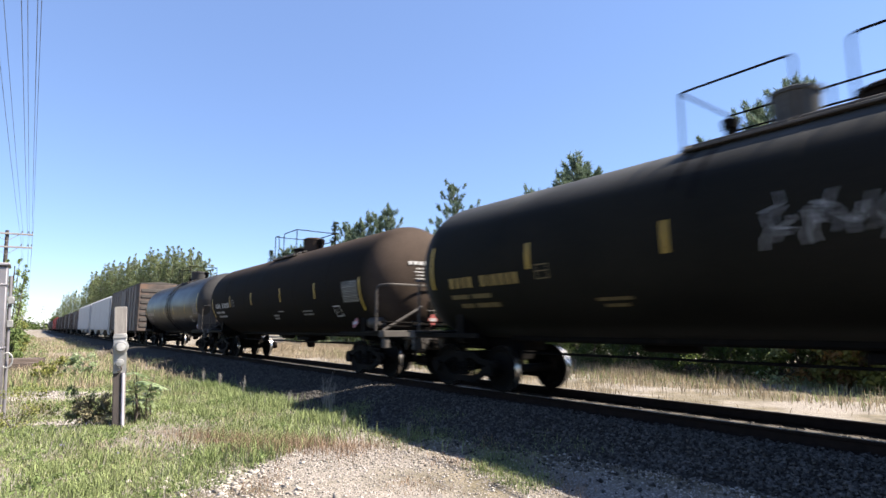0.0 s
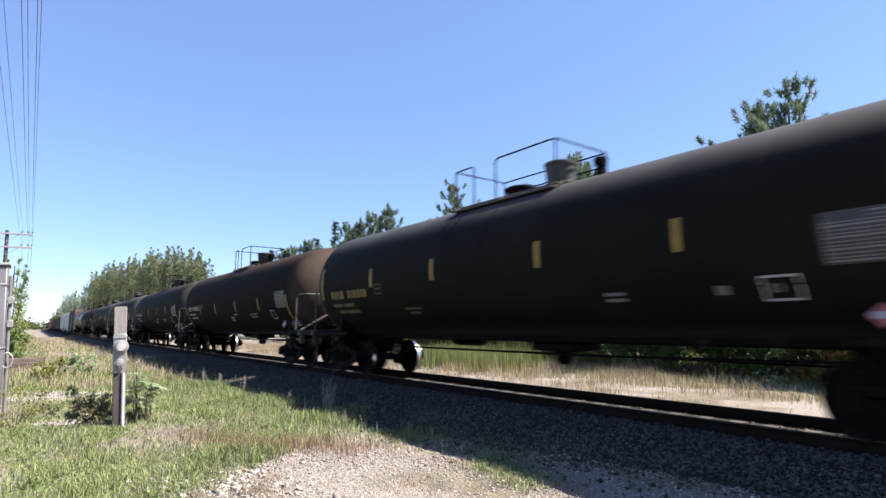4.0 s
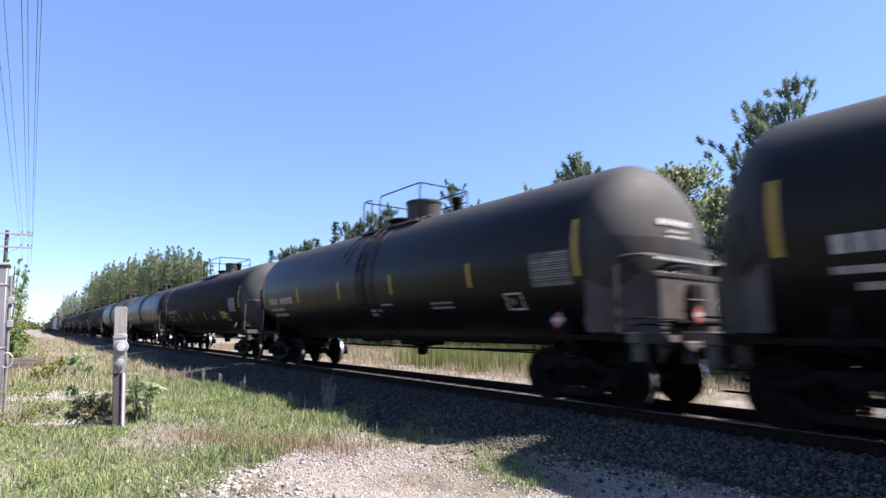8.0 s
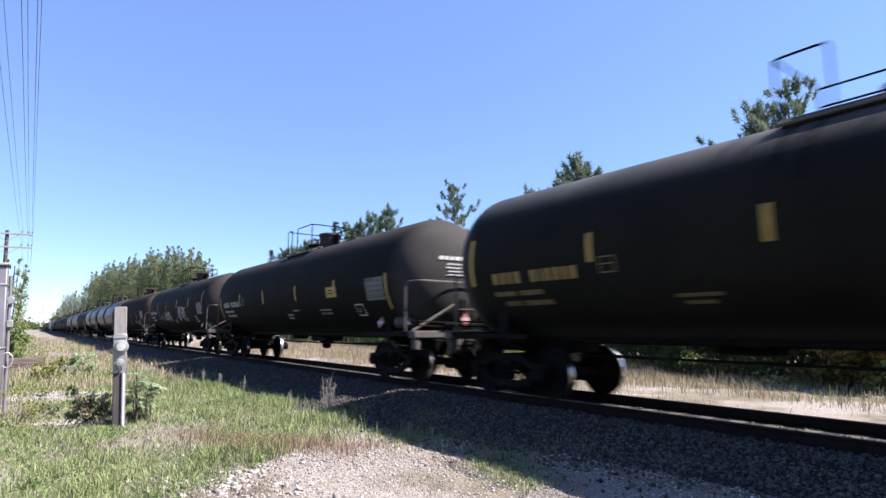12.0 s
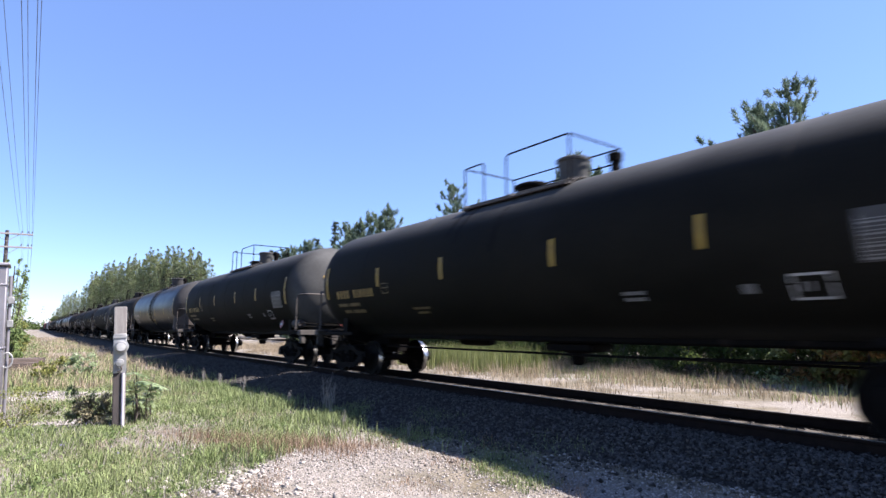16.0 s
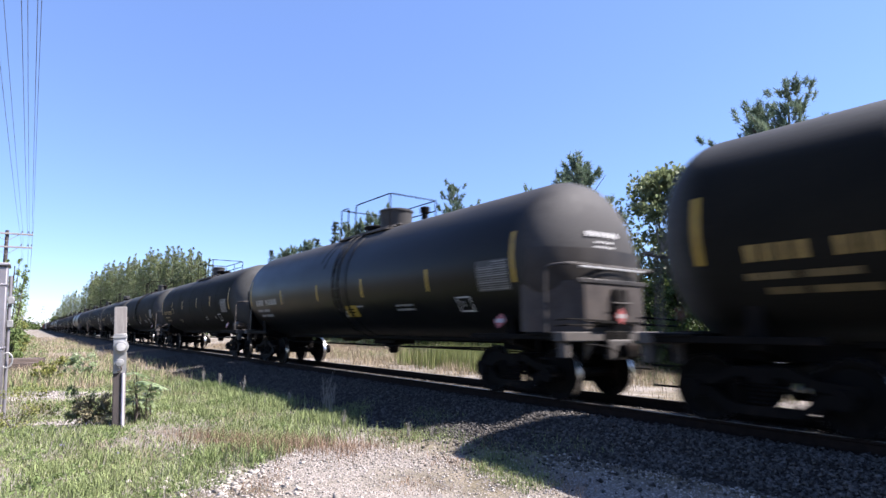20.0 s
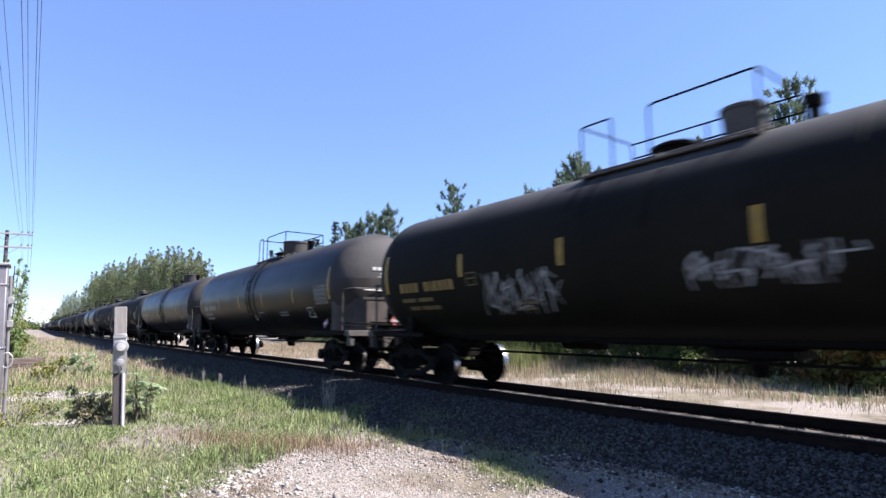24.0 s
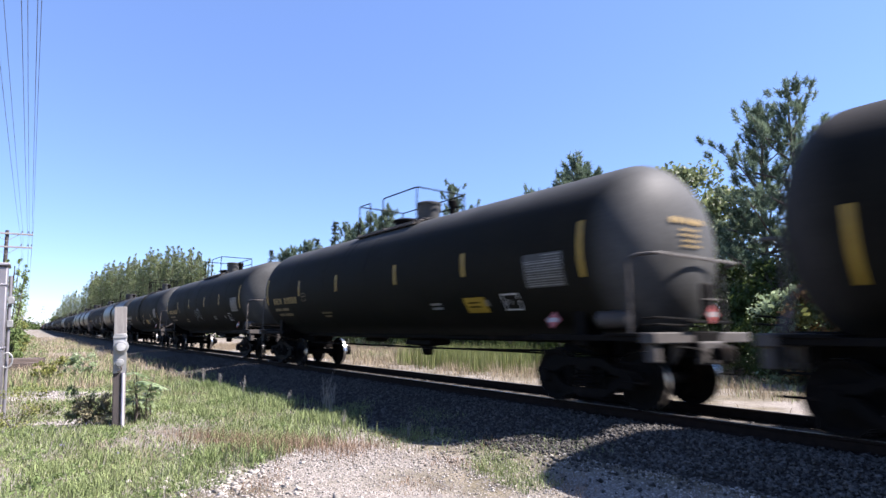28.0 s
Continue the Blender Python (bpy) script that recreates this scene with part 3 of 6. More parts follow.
        for z, y in ((1.44, 8.02), (1.34, 8.06)):
            part("uncoupling_rod", Mesh().tube(rounded([(-1.40, s * 7.75, z - 0.02), (-1.34, s * y, z), (-0.2, s * y, z - 0.03), (-0.1, s * (y + 0.2), z - 0.2)], 0.08), 0.016, 6), M_STEEL, car)
        part("step_bracket", Mesh().box(-1.36, -1.22, min(s * 7.72, s * 7.9), max(s * 7.72, s * 7.9), 0.78, 1.06, 0.015), M_DUSTY, car)
        part("draft_gear", Mesh().box(-0.34, 0.34, min(s * 7.95, s * 8.25), max(s * 7.95, s * 8.25), 0.72, 1.08, 0.03), M_SILL, car)
        part("sill_gusset", Mesh().prism([(s * 7.7, 1.05), (s * 7.98, 1.05), (s * 7.7, 0.72)], -0.62, -0.56), M_DUSTY, car)
        if s < 0:
            hz = pose(-1.27 if kind != "J" else -1.32, {"U": -6.0, "T": -6.25, "J": -6.35, "A": -5.45}[kind], 1.42, 0, 16, 0)
            hazard_sign("hazard_sign", car, hz)
        hazard_sign("hazard_sign", car, pose(0.0, s * 8.28, 1.50) @ pose(0, 0, 0, 0, 0, 90 if s < 0 else -90) @ pose(0, 0, 0, 0, 0, 0))
        build_truck(car, s * 6.45 * LONG, mats)
    # brake gear at the rear end
    bk = Mesh().lathe([(0.0, -7.4), (0.13, -7.38), (0.15, -7.15), (0.15, -6.85), (0.1, -6.8), (0.0, -6.8)], 16, "y", (-1.12, 0, 1.42))
    part("brake_cylinder", bk, M_SILL, car)
    bw = Mesh()
    bw.tube([(0.1, -8.2, 2.0)] + [(0.1 + 0.26 * math.sin(t), -8.2, 1.74 + 0.26 * math.cos(t)) for t in np.linspace(0, 6.28, 19)], 0.016, 6)
    bw.tube([(-0.16, -8.2, 1.74), (0.36, -8.2, 1.74)], 0.012, 6)
    bw.tube([(0.1, -8.2, 1.48), (0.1, -8.2, 2.0)], 0.012, 6)
    part("brake_wheel", bw, M_DUSTY, car)
    part("brake_housing", Mesh().box(-0.1, 0.3, -8.16, -7.95, 1.5, 2.0, 0.03), M_STEEL, car)
    part("brake_step", Mesh().box(-0.62, 0.62, -8.25, -7.95, 1.36, 1.40, 0.008), M_STEEL, car)
    part("brake_chain_rod", Mesh().tube([(0.02, -8.05, 1.5), (-0.3, -8.02, 1.2)], 0.02, 6), M_STEEL, car)
    # bottom outlet, rods and piping under the belly
    bo = Mesh().lathe([(0.26, 0.98), (0.26, 0.82), (0.16, 0.78), (0.14, 0.62), (0.10, 0.58), (0.0, 0.58)], 16, "z", (0, -0.7, 0))
    bo.box(-0.35, 0.35, -1.25, -0.15, 0.84, 1.0, 0.03)
    part("bottom_outlet", bo, M_STEEL, car)
    part("brake_rod", Mesh().tube([(-0.55, -5.5, 0.86), (-0.55, -2.0, 0.80), (-0.55, 5.2, 0.80)], 0.022, 6), M_STEEL, car)
    part("train_line", Mesh().tube([(0.62, -8.0, 0.92), (0.62, -5.0, 0.74), (0.62, 5.0, 0.74), (0.62, 8.0, 0.92)], 0.022, 6), M_STEEL, car)
    part("reservoir", Mesh().lathe([(0, 2.2), (0.11, 2.24), (0.13, 2.4), (0.13, 3.2), (0.11, 3.3), (0, 3.34)], 14, "y", (0.55, 0, 0.98)), M_STEEL, car)
    # top fittings
    top = ZC + R
    f0, sh, hl, f1, dy, my, vy = FITTINGS.get(style, FITTINGS[kind])
    dr, dh = {"U": (0.31, 0.5), "T": (0.34, 0.48), "J": (0.48, 0.52), "A": (0.29, 0.46)}[kind]
    dome = Mesh().lathe([(dr * 0.9, top - 0.12), (dr, top + dh - 0.03), (dr + 0.025, top + dh - 0.02), (dr + 0.025, top + dh + 0.03), (dr * 0.9, top + dh + 0.06), (0, top + dh + 0.075)], 28, "z", (0, dy, 0))
    part("dome_housing", dome, paint, car)
    mw = Mesh().lathe([(0.34, top - 0.08), (0.34, top + 0.16), (0.40, top + 0.16), (0.40, top + 0.21), (0.30, top + 0.26), (0, top + 0.28)], 22, "z", (0, my, 0))
    part("manway", mw, M_STEEL, car)
    vv = Mesh().lathe([(0.09, top - 0.05), (0.09, top + 0.30), (0.13, top + 0.30), (0.14, top + 0.44), (0.06, top + 0.48), (0, top + 0.5)], 14, "z", (0.1, vy, 0))
    part("relief_valve", vv, M_STEEL, car)
    pf = Mesh()
    for i in range(3):
        x = -0.42 - 0.2 * i
        z = ZC + math.sqrt(R * R - x * x) + 0.05
        z = max(z, top - 0.12 - 0.07 * i)
        pf.box(x - 0.07, x + 0.07, f1 + 0.3 * i * 0, f0, z - 0.02, z + 0.02, 0.006)
        pf.box(-x - 0.07, -x + 0.07, f1, f0, z - 0.02, z + 0.02, 0.006)
    for y in (f0 - 0.05, (f0 + f1) / 2, f1 + 0.05):
        pf.box(-0.86, 0.86, y - 0.03, y + 0.03, top - 0.16, top - 0.1, 0.005)
    part("platform_grating", pf, M_DUSTY, car)
    hr = top + (0.78 if kind != "J" else 0.82)
    X = 0.78
    zb = top - 0.2
    def rail(name, pts):
        part(name, Mesh().tube(rounded(pts, 0.1), 0.018, 8), M_STEEL, car)
    rail("front_rail", [(-X, sh, zb), (-X, sh, hr), (-X, f0, hr), (X, f0, hr), (X, f0, zb)])
    rail("corner_post", [(-X, f0, zb), (-X, f0, hr)])
    rail("near_rail", [(-X, hl, zb), (-X, hl, hr), (-X, f1, hr), (X, f1, hr), (X, f1, zb)])
    rail("corner_post", [(-X, f1, zb), (-X, f1, hr)])
    rail("far_rail", [(X, f0, hr), (X, f1, hr)])
    rail("mid_rail", [(X, f0, (hr + top) / 2 + 0.1), (X, f1, (hr + top) / 2 + 0.1)])
    rail("far_post", [(X, (f0 + f1) / 2, zb), (X, (f0 + f1) / 2, hr)])
    # ladder on the near side up to the platform
    ld = Mesh()
    for y in (-0.02, -0.42):
        ld.tube([(-R * math.cos(a) - 0.09, y, ZC + R * math.sin(a) + 0.04 * math.sin(a)) for a in np.linspace(-0.55, 1.05, 9)], 0.018, 6)
    for a in np.linspace(-0.5, 1.0, 9):
        p = (-R * math.cos(a) - 0.09, ZC + R * math.sin(a) + 0.04 * math.sin(a))
        ld.tube([(p[0], -0.02, p[1]), (p[0], -0.42, p[1])], 0.012, 5)
    if kind in "JA":
        part("side_ladder", ld, paint, car)
    # spill streaks that run down from the platform
    for y, low in ((f0 - 0.1, 3.25), (f0 - 0.42, 3.05), (my - 0.25, 2.75)):
        part("spill_streak", patch(Mesh(), R, y - 0.04, y + 0.04, low, ZC + R * 0.93, lift=0.003, n=7, skew=-0.12), M_STEEL, car, "dark dried spill", smooth=0)
    # stripes and markings
    refl = M_ORANGE if kind == "A" else M_YELLOW
    z0, z1 = st["z"]
    for i, y in enumerate(st["stripes"]):
        a, b = (z0, z1)
        if i in (0, 5):
            a, b = {"U": (2.11, 3.03), "V": (2.11, 3.03), "W": (2.11, 3.03), "T": (1.76, 2.64), "L": (1.58, 2.41), "H": (2.2, 3.15), "J": (2.12, 3.06), "A": (1.62, 2.28), "B": (1.62, 2.28)}[style]
        part("reflective_stripe", patch(Mesh(), R, y - 0.048, y + 0.048, a, b, n=7), refl, car, smooth=0)
    ink = M_LETTER_Y if st["mark"] == "y" else M_LETTER_W
    zl = {"U": 2.10, "T": 2.16, "J": 2.10, "A": 1.98}[kind]
    y = 6.35
    for w in (0.5, 0.45, 0.4, 0.5, -0.5, 0.45, 0.25, 0.45, 0.45, 0.4, 0.45):
        if w > 0:
            part("mark_block", patch(Mesh(), R, y - w * 0.21, y, zl, zl + 0.21, n=2), ink, car, smooth=0)
        y -= (abs(w) + 0.42) * 0.21
    part("weight_data", letters(letters(Mesh(), R, 6.4, zl - 0.22, 0.085, (2.2, 3.8, -0.8, 4.5, 1.6)), R, 6.2, zl - 0.40, 0.085, (2.6, 1.6, -0.6, 4.4, 3.2)), M_FAINT_Y if kind == "U" else M_LETTER_G, car, smooth=0)["kind"] = "stuff"
    fr = Mesh()
    for a in ((4.0 - 0.02, 4.0), (3.72, 3.74)):
        patch(fr, R, a[0], a[1], zl + 0.04, zl + 0.30, n=2)
    for z in (zl + 0.04, zl + 0.17, zl + 0.28):
        patch(fr, R, 3.72, 4.0, z, z + 0.02, n=1)
    part("plate_mark", fr, M_FAINT_Y if kind == "U" else M_TABLE, car, smooth=0)
    # inspection panel near the rear
    py = {"U": -5.45, "A": -5.3, "T": -5.75, "J": -5.85}[kind]
    pn = Mesh()
    for k in range(13):
        z = 2.015 + k * 0.043
        patch(pn, R, py - 0.95, py - (0.14 if k < 11 else 0.55), z, z + (0.012 if k % 3 else 0.022), n=1)
    for y in (py - 0.955, py - 0.5, py - 0.155):
        patch(pn, R, y, y + 0.012, 2.015, 2.5, n=3)
    board = part("inspection_panel", patch(Mesh(), R, py - 0.98, py - 0.11, 1.99, 2.58, lift=0.004, n=4), M_GREYBOARD if kind == "A" and paint is M_TANK_GLOSS else M_PANEL, car, "faded white inspection table", smooth=0)
    part("table_ruling", pn, M_TABLE, board, smooth=0)["kind"] = "stuff"
    if kind == "A" and paint is M_TANK_GLOSS:
        part("blank_field", patch(Mesh(), R, py - 0.93, py - 0.45, 2.10, 2.22, lift=0.011, n=2), M_STEEL, board, smooth=0)
    bx = Mesh()
    yb = {"U": -4.85, "A": -4.6, "T": -5.1, "J": -5.2}[kind]
    for q in ((yb, yb - 0.42, 1.90, 1.93), (yb, yb - 0.42, 1.62, 1.65), (yb, yb - 0.03, 1.65, 1.90), (yb - 0.39, yb - 0.42, 1.65, 1.90), (yb - 0.19, yb - 0.21, 1.72, 1.83), (yb - 0.1, yb - 0.12, 1.72, 1.83)):
        patch(bx, R, min(q[0], q[1]), max(q[0], q[1]), q[2], q[3], n=1)
    part("stencil_box", bx, M_LETTER_W, car, smooth=0)
    if kind == "U":
        part("stencil_line", letters(letters(Mesh(), R, 2.9, 1.72, 0.05, (5, 3, 4)), R, 2.8, 1.62, 0.05, (3, 5)), M_FAINT_Y, car, smooth=0)["kind"] = "stuff"
        part("stencil_block", letters(letters(Mesh(), R, -2.6, 1.78, 0.05, (4, 3)), R, -2.6, 1.69, 0.05, (3, 4)), M_TABLE, car, smooth=0)["kind"] = "stuff"
        part("data_plate", patch(Mesh(), R, -4.45, -4.3, 1.72, 1.84, lift=0.007, n=2), M_GREYBOARD, car, smooth=0)
    if kind in "TJA":
        part("stencil_line", letters(letters(Mesh(), R, -2.9, 1.80, 0.05, (3, 5, 4, 2)), R, -2.9, 1.70, 0.05, (4, 3, 5, 2)), M_TABLE, car, smooth=0)["kind"] = "stuff"
        part("stencil_line", letters(Mesh(), R, -0.9, 1.84, 0.04, (12,)), M_LETTER_G, car, smooth=0)["kind"] = "stuff"
        part("stencil_block", letters(letters(Mesh(), R, -0.3, 1.70, 0.06, (5, 3)), R, -0.25, 1.60, 0.06, (4, 3)), M_LETTER_G, car, smooth=0)["kind"] = "stuff"
    # markings on the rear head
    hm = Mesh()
    for k, (w, z, hh) in enumerate(((0.9, 2.96, 0.095), (0.5, 2.84, 0.035), (0.58, 2.75, 0.035), (0.46, 2.66, 0.035), (0.52, 2.57, 0.035))):
        for q in range(6):
            x0 = -0.15 - w * 0.5 + q * w / 6
            x1 = x0 + w / 6 - (0.02 if k else 0.035)
            vs = []
            for x, zz in ((x0, z), (x1, z), (x1, z + hh), (x0, z + hh)):
                rr = min(0.999, math.hypot(x, zz - ZC) / R)
                t = math.asin(rr ** (1 / 0.92))
                vs.append((x, -half - head * math.cos(t) - 0.02, zz))
            hm.add(vs, [(0, 1, 2, 3)])
    part("end_mark", hm, ink, car, smooth=0)["kind"] = "stuff"
    for ob in car.children:
        if ob.type == "MESH":
            lengthen(ob, st.get("long", LONG))
            for sub_ob in ob.children:
                lengthen(sub_ob, st.get("long", LONG))
    return car


LABELS = {
    ("U", "matt"): "matt black tank car with yellow stripes and yellow lettering",
    ("T", "dark"): "matt black tank car with yellow stripes and white lettering",
    ("T", "brown"): "dusty brownish black tank car with white lettering",
    ("J", "gloss"): "glossy black jacketed tank car with wide dome and braced ends",
    ("A", "gloss"): "glossy black tank car with amber stripes and white lettering",
    ("A", "matt"): "worn black tank car with amber stripes and white lettering",
}


def spray(R, seed, y0, y1, z0, z1, big):
    """Sprayed scrawl: a tangle of slanting overlapped strokes that spells nothing."""
    r = random.Random(seed)
    m = Mesh()
    n = max(5, int(abs(y1 - y0) / (0.2 if big else 0.15)))
    w = (y1 - y0) / n
    wide = 0.045 if big else 0.028
    for i in range(n):
        a = y0 + w * (i + r.uniform(-0.3, 0.3))
        mid = 0.5 + 0.5 * math.sin(i * 1.9 + seed)
        lo = z0 + (z1 - z0) * r.uniform(0, 0.35)
        hi = z1 - (z1 - z0) * r.uniform(0, 0.35) * mid
        p = [(a, lo)]
        for k in range(1, 5):
            p.append((a + w * (0.5 * k / 4 + r.uniform(-0.35, 0.35)), lo + (hi - lo) * k / 4))
        stroke(m, R, p, wide * r.uniform(0.6, 1.3))
        for _ in range(2 if big else 0):
            c, lean = a + w * r.uniform(-0.8, 0.8), r.uniform(-1.0, 1.0)
            z, q = r.uniform(z0 + 0.25 * (z1 - z0), z1 - 0.25 * (z1 - z0)), (z1 - z0) * r.uniform(0.2, 0.5)
            stroke(m, R, [(c - lean * q * 0.5, max(z0, z - q)), (c, z), (c + lean * q * 0.7, min(z1, z + q))], wide * r.uniform(0.25, 0.6))
        if r.random() < 0.55:
            z = r.uniform(lo, hi)
            stroke(m, R, [(a, z), (a + w * r.uniform(0.6, 1.6), z + r.uniform(-0.18, 0.18)), (a + w * r.uniform(1.2, 2.0), z + r.uniform(-0.25, 0.25))], wide * r.uniform(0.4, 0.9))
    return m


# middle of each car along the track at the start, in running order: kind, place, paint
TANKS = [
    ("J", 38.30, "gloss"), ("T", 20.79, "brown"), ("W", 2.86, "matt"), ("W", -15.07, "matt"), ("T", -32.86, "dark"),
    ("L", -50.40, "brown"), ("U", -67.96, "matt"), ("J", -86.14, "gloss"), ("B", -104.41, "gloss"), ("V", -122.06, "matt"),
    ("J", -140.03, "gloss"), ("J", -157.74, "gloss"), ("L", -175.83, "brown"), ("H", -193.70, "dark"), ("T", -211.70, "dark"),
    ("U", -229.63, "matt"), ("T", -247.34, "dark"), ("J", -265.13, "gloss"), ("U", -283.20, "matt"), ("U", -301.10, "matt"),
    ("W", -318.93, "matt"), ("A", -337.24, "matt"), ("W", -355.27, "matt"), ("J", -373.05, "gloss"), ("W", -391.23, "matt"),
    ("W", -409.10, "matt"), ("J", -426.80, "gloss"), ("J", -444.57, "gloss"), ("U", -462.48, "matt"), ("J", -480.10, "gloss"),
    ("A", -497.91, "matt"), ("U", -515.95, "matt"), ("U", -533.87, "matt"), ("T", -552.02, "dark"), ("U", -570.50, "matt"),
]
# sprayed scrawls by car: tone, from and to along the car, lower and upper edge, bold or not
SCRAWLS = {
    2: (("g", 0.4, -2.3, 2.2, 2.75, 0),),
    3: (("w", 3.6, 1.0, 1.75, 2.05, 0),),
    7: (("g", 0.2, -2.2, 1.6, 2.1, 0),),
    13: (("g", 3.9, 2.5, 1.7, 2.15, 0), ("w", 2.0, 0.2, 1.65, 2.3, 1), ("w", -1.6, -3.5, 1.65, 2.5, 1),),
    20: (("g", -0.7, -3.7, 1.45, 2.5, 1),),
    21: (("g", -0.3, -0.9, 1.7, 1.95, 0),),
    24: (("g", -1.2, -3.4, 1.65, 2.2, 0),),
    28: (("g", 3.5, 1.75, 1.55, 2.35, 1), ("g", -0.5, -2.3, 1.8, 2.3, 1),),
    31: (("g", 0.6, -0.4, 1.6, 2.3, 0),),
}
# yellow warning signs by car: front edge along the car, height of the middle
SIGNS = {8: (2.8, 1.72), 9: (-4.3, 1.88), 12: (-4.2, 1.66), 14: (-3.6, 2.32), 16: (-3.2, 1.7), 17: (-0.4, 1.75), 23: (-0.4, 1.75), 25: (-3.6, 1.75), 28: (-4.1, 1.76), 30: (-2.2, 1.74), 32: (-3.75, 1.75)}
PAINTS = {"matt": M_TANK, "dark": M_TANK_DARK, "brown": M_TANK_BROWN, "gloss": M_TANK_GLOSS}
MOVING = []          # (thing, place along the track at the start)


def build_tank_train():
    masters, cars = {}, []
    for kind, s, paint in TANKS:
        if (kind, paint) not in masters:
            car = masters[kind, paint] = build_tank_car(kind, PAINTS[paint])
        else:
            car = copy_thing(masters[kind, paint], Matrix.Identity(4))
        cars.append(car)
    for i, (car, (kind, s, paint)) in enumerate(zip(cars, TANKS)):
        extras = SCRAWLS.get(i, ()) + ((("s",) + SIGNS[i],) if i in SIGNS else ())
        R = STYLES[kind]["R"]
        words = []
        for k, e in enumerate(extras):
            if e[0] == "s":
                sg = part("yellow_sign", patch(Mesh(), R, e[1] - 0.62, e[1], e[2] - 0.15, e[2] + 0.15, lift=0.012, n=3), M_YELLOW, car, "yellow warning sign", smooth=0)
                part("sign_text", letters(letters(Mesh(), R + 0.008, e[1] - 0.1, e[2] + 0.03, 0.028, (4, 5, 3)), R + 0.008, e[1] - 0.1, e[2] - 0.05, 0.028, (5, 3, 4)), M_STEEL, sg, smooth=0)["kind"] = "stuff"
                lengthen(sg)
                lengthen(sg.children[0])
                words.append("a yellow sign")
            else:
                mat = M_LETTER_W if e[0] == "w" else M_PAINTED
                sc = part("scrawl", spray(R, 40 + i * 7 + k, e[1], e[2], e[3], e[4], e[5]), mat, car, "white sprayed scrawl", smooth=0)
                sc["kind"] = "stuff"
                lengthen(sc)
                words.append("sprayed scrawl")
        label = LABELS[STYLES[kind]["base"], paint]
        if words:
            label = label.split(" with ")[0] + " with " + " and ".join(sorted(set(words)))
        tagged(car, label, "tank car", "train of freight cars")
        car.matrix_basis = on_track(s)
        MOVING.append((car, s))


def build_box_car(paint, length, height, label, category="boxcar", rounded_top=False, ribs=True):
    """Closed freight car: body with ribbed sides and corrugated ends, roof, doors, ladders, trucks."""
    car = new(category.replace(" ", "_"))
    hw, hl = 1.5, length / 2
    z0 = 1.05
    part("body", Mesh().box(-hw, hw, -hl, hl, z0, height, 0.03), paint, car)
    rf = Mesh()
    if rounded_top:
        rf.prism([(-hw, height), (-hw * 0.8, height + 0.28), (-hw * 0.35, height + 0.4), (hw * 0.35, height + 0.4), (hw * 0.8, height + 0.28), (hw, height)], -hl + 0.05, hl - 0.05, "xz")
    else:
        rf.prism([(-hw - 0.03, height), (-hw - 0.03, height + 0.06), (0, height + 0.2), (hw + 0.03, height + 0.06), (hw + 0.03, height)], -hl, hl, "xz")
    part("roof", rf, paint if rounded_top else M_DUSTY, car)
    for s in (-1, 1):
        if ribs:
            for k in range(7):
                z = z0 + 0.3 + k * (height - z0 - 0.5) / 7
                part("end_corrugation", Mesh().box(-hw + 0.08, hw - 0.08, s * hl - 0.05, s * hl + 0.05, z, z + 0.26, 0.05), M_DUSTY, car)
            n = int(length / 1.5)
            for k in range(n + 1):
                y = -hl + 0.05 + k * (length - 0.1) / n
                part("side_post", Mesh().box(s * hw - 0.045, s * hw + 0.045, y - 0.05, y + 0.05, z0 + 0.05, height - 0.05, 0.01), paint, car)
            part("sliding_door", Mesh().box(s * hw - 0.07, s * hw + 0.07, -1.5, 1.5, z0 + 0.08, height - 0.2, 0.02), paint, car)
        else:
            for k in range(3):
                y = -hl + (k + 0.5) * length / 3
                part("hopper_bay", Mesh().prism([(y - length / 6.5, z0 + 0.1), (y + length / 6.5, z0 + 0.1), (y + 0.4, 0.5), (y - 0.4, 0.5)], -1.1, 1.1), paint, car) if s > 0 else None
        lad = Mesh()
        for y in (s * (hl - 0.15), s * (hl - 0.6)):
            lad.tube([(-hw - 0.07, y, 0.6), (-hw - 0.07, y, height)], 0.02, 6)
        for k in range(9):
            z = 0.65 + k * (height - 0.8) / 9
            lad.tube([(-hw - 0.07, s * (hl - 0.15), z), (-hw - 0.07, s * (hl - 0.6), z)], 0.016, 5)
        part("ladder", lad, paint, car)
        part("coupler", Mesh().box(-0.14, 0.14, min(s * (hl - 0.2), s * (hl + 0.5)), max(s * (hl - 0.2), s * (hl + 0.5)), 0.76, 1.02, 0.04), M_STEEL, car)
        build_truck(car, s * (hl - 1.9), dict(gear=M_STEEL))
    part("centre_sill", Mesh().box(-0.4, 0.4, -hl, hl, 0.8, z0 + 0.02, 0.03), M_STEEL, car)
    tagged(car, label, category, "train of freight cars")
    return car


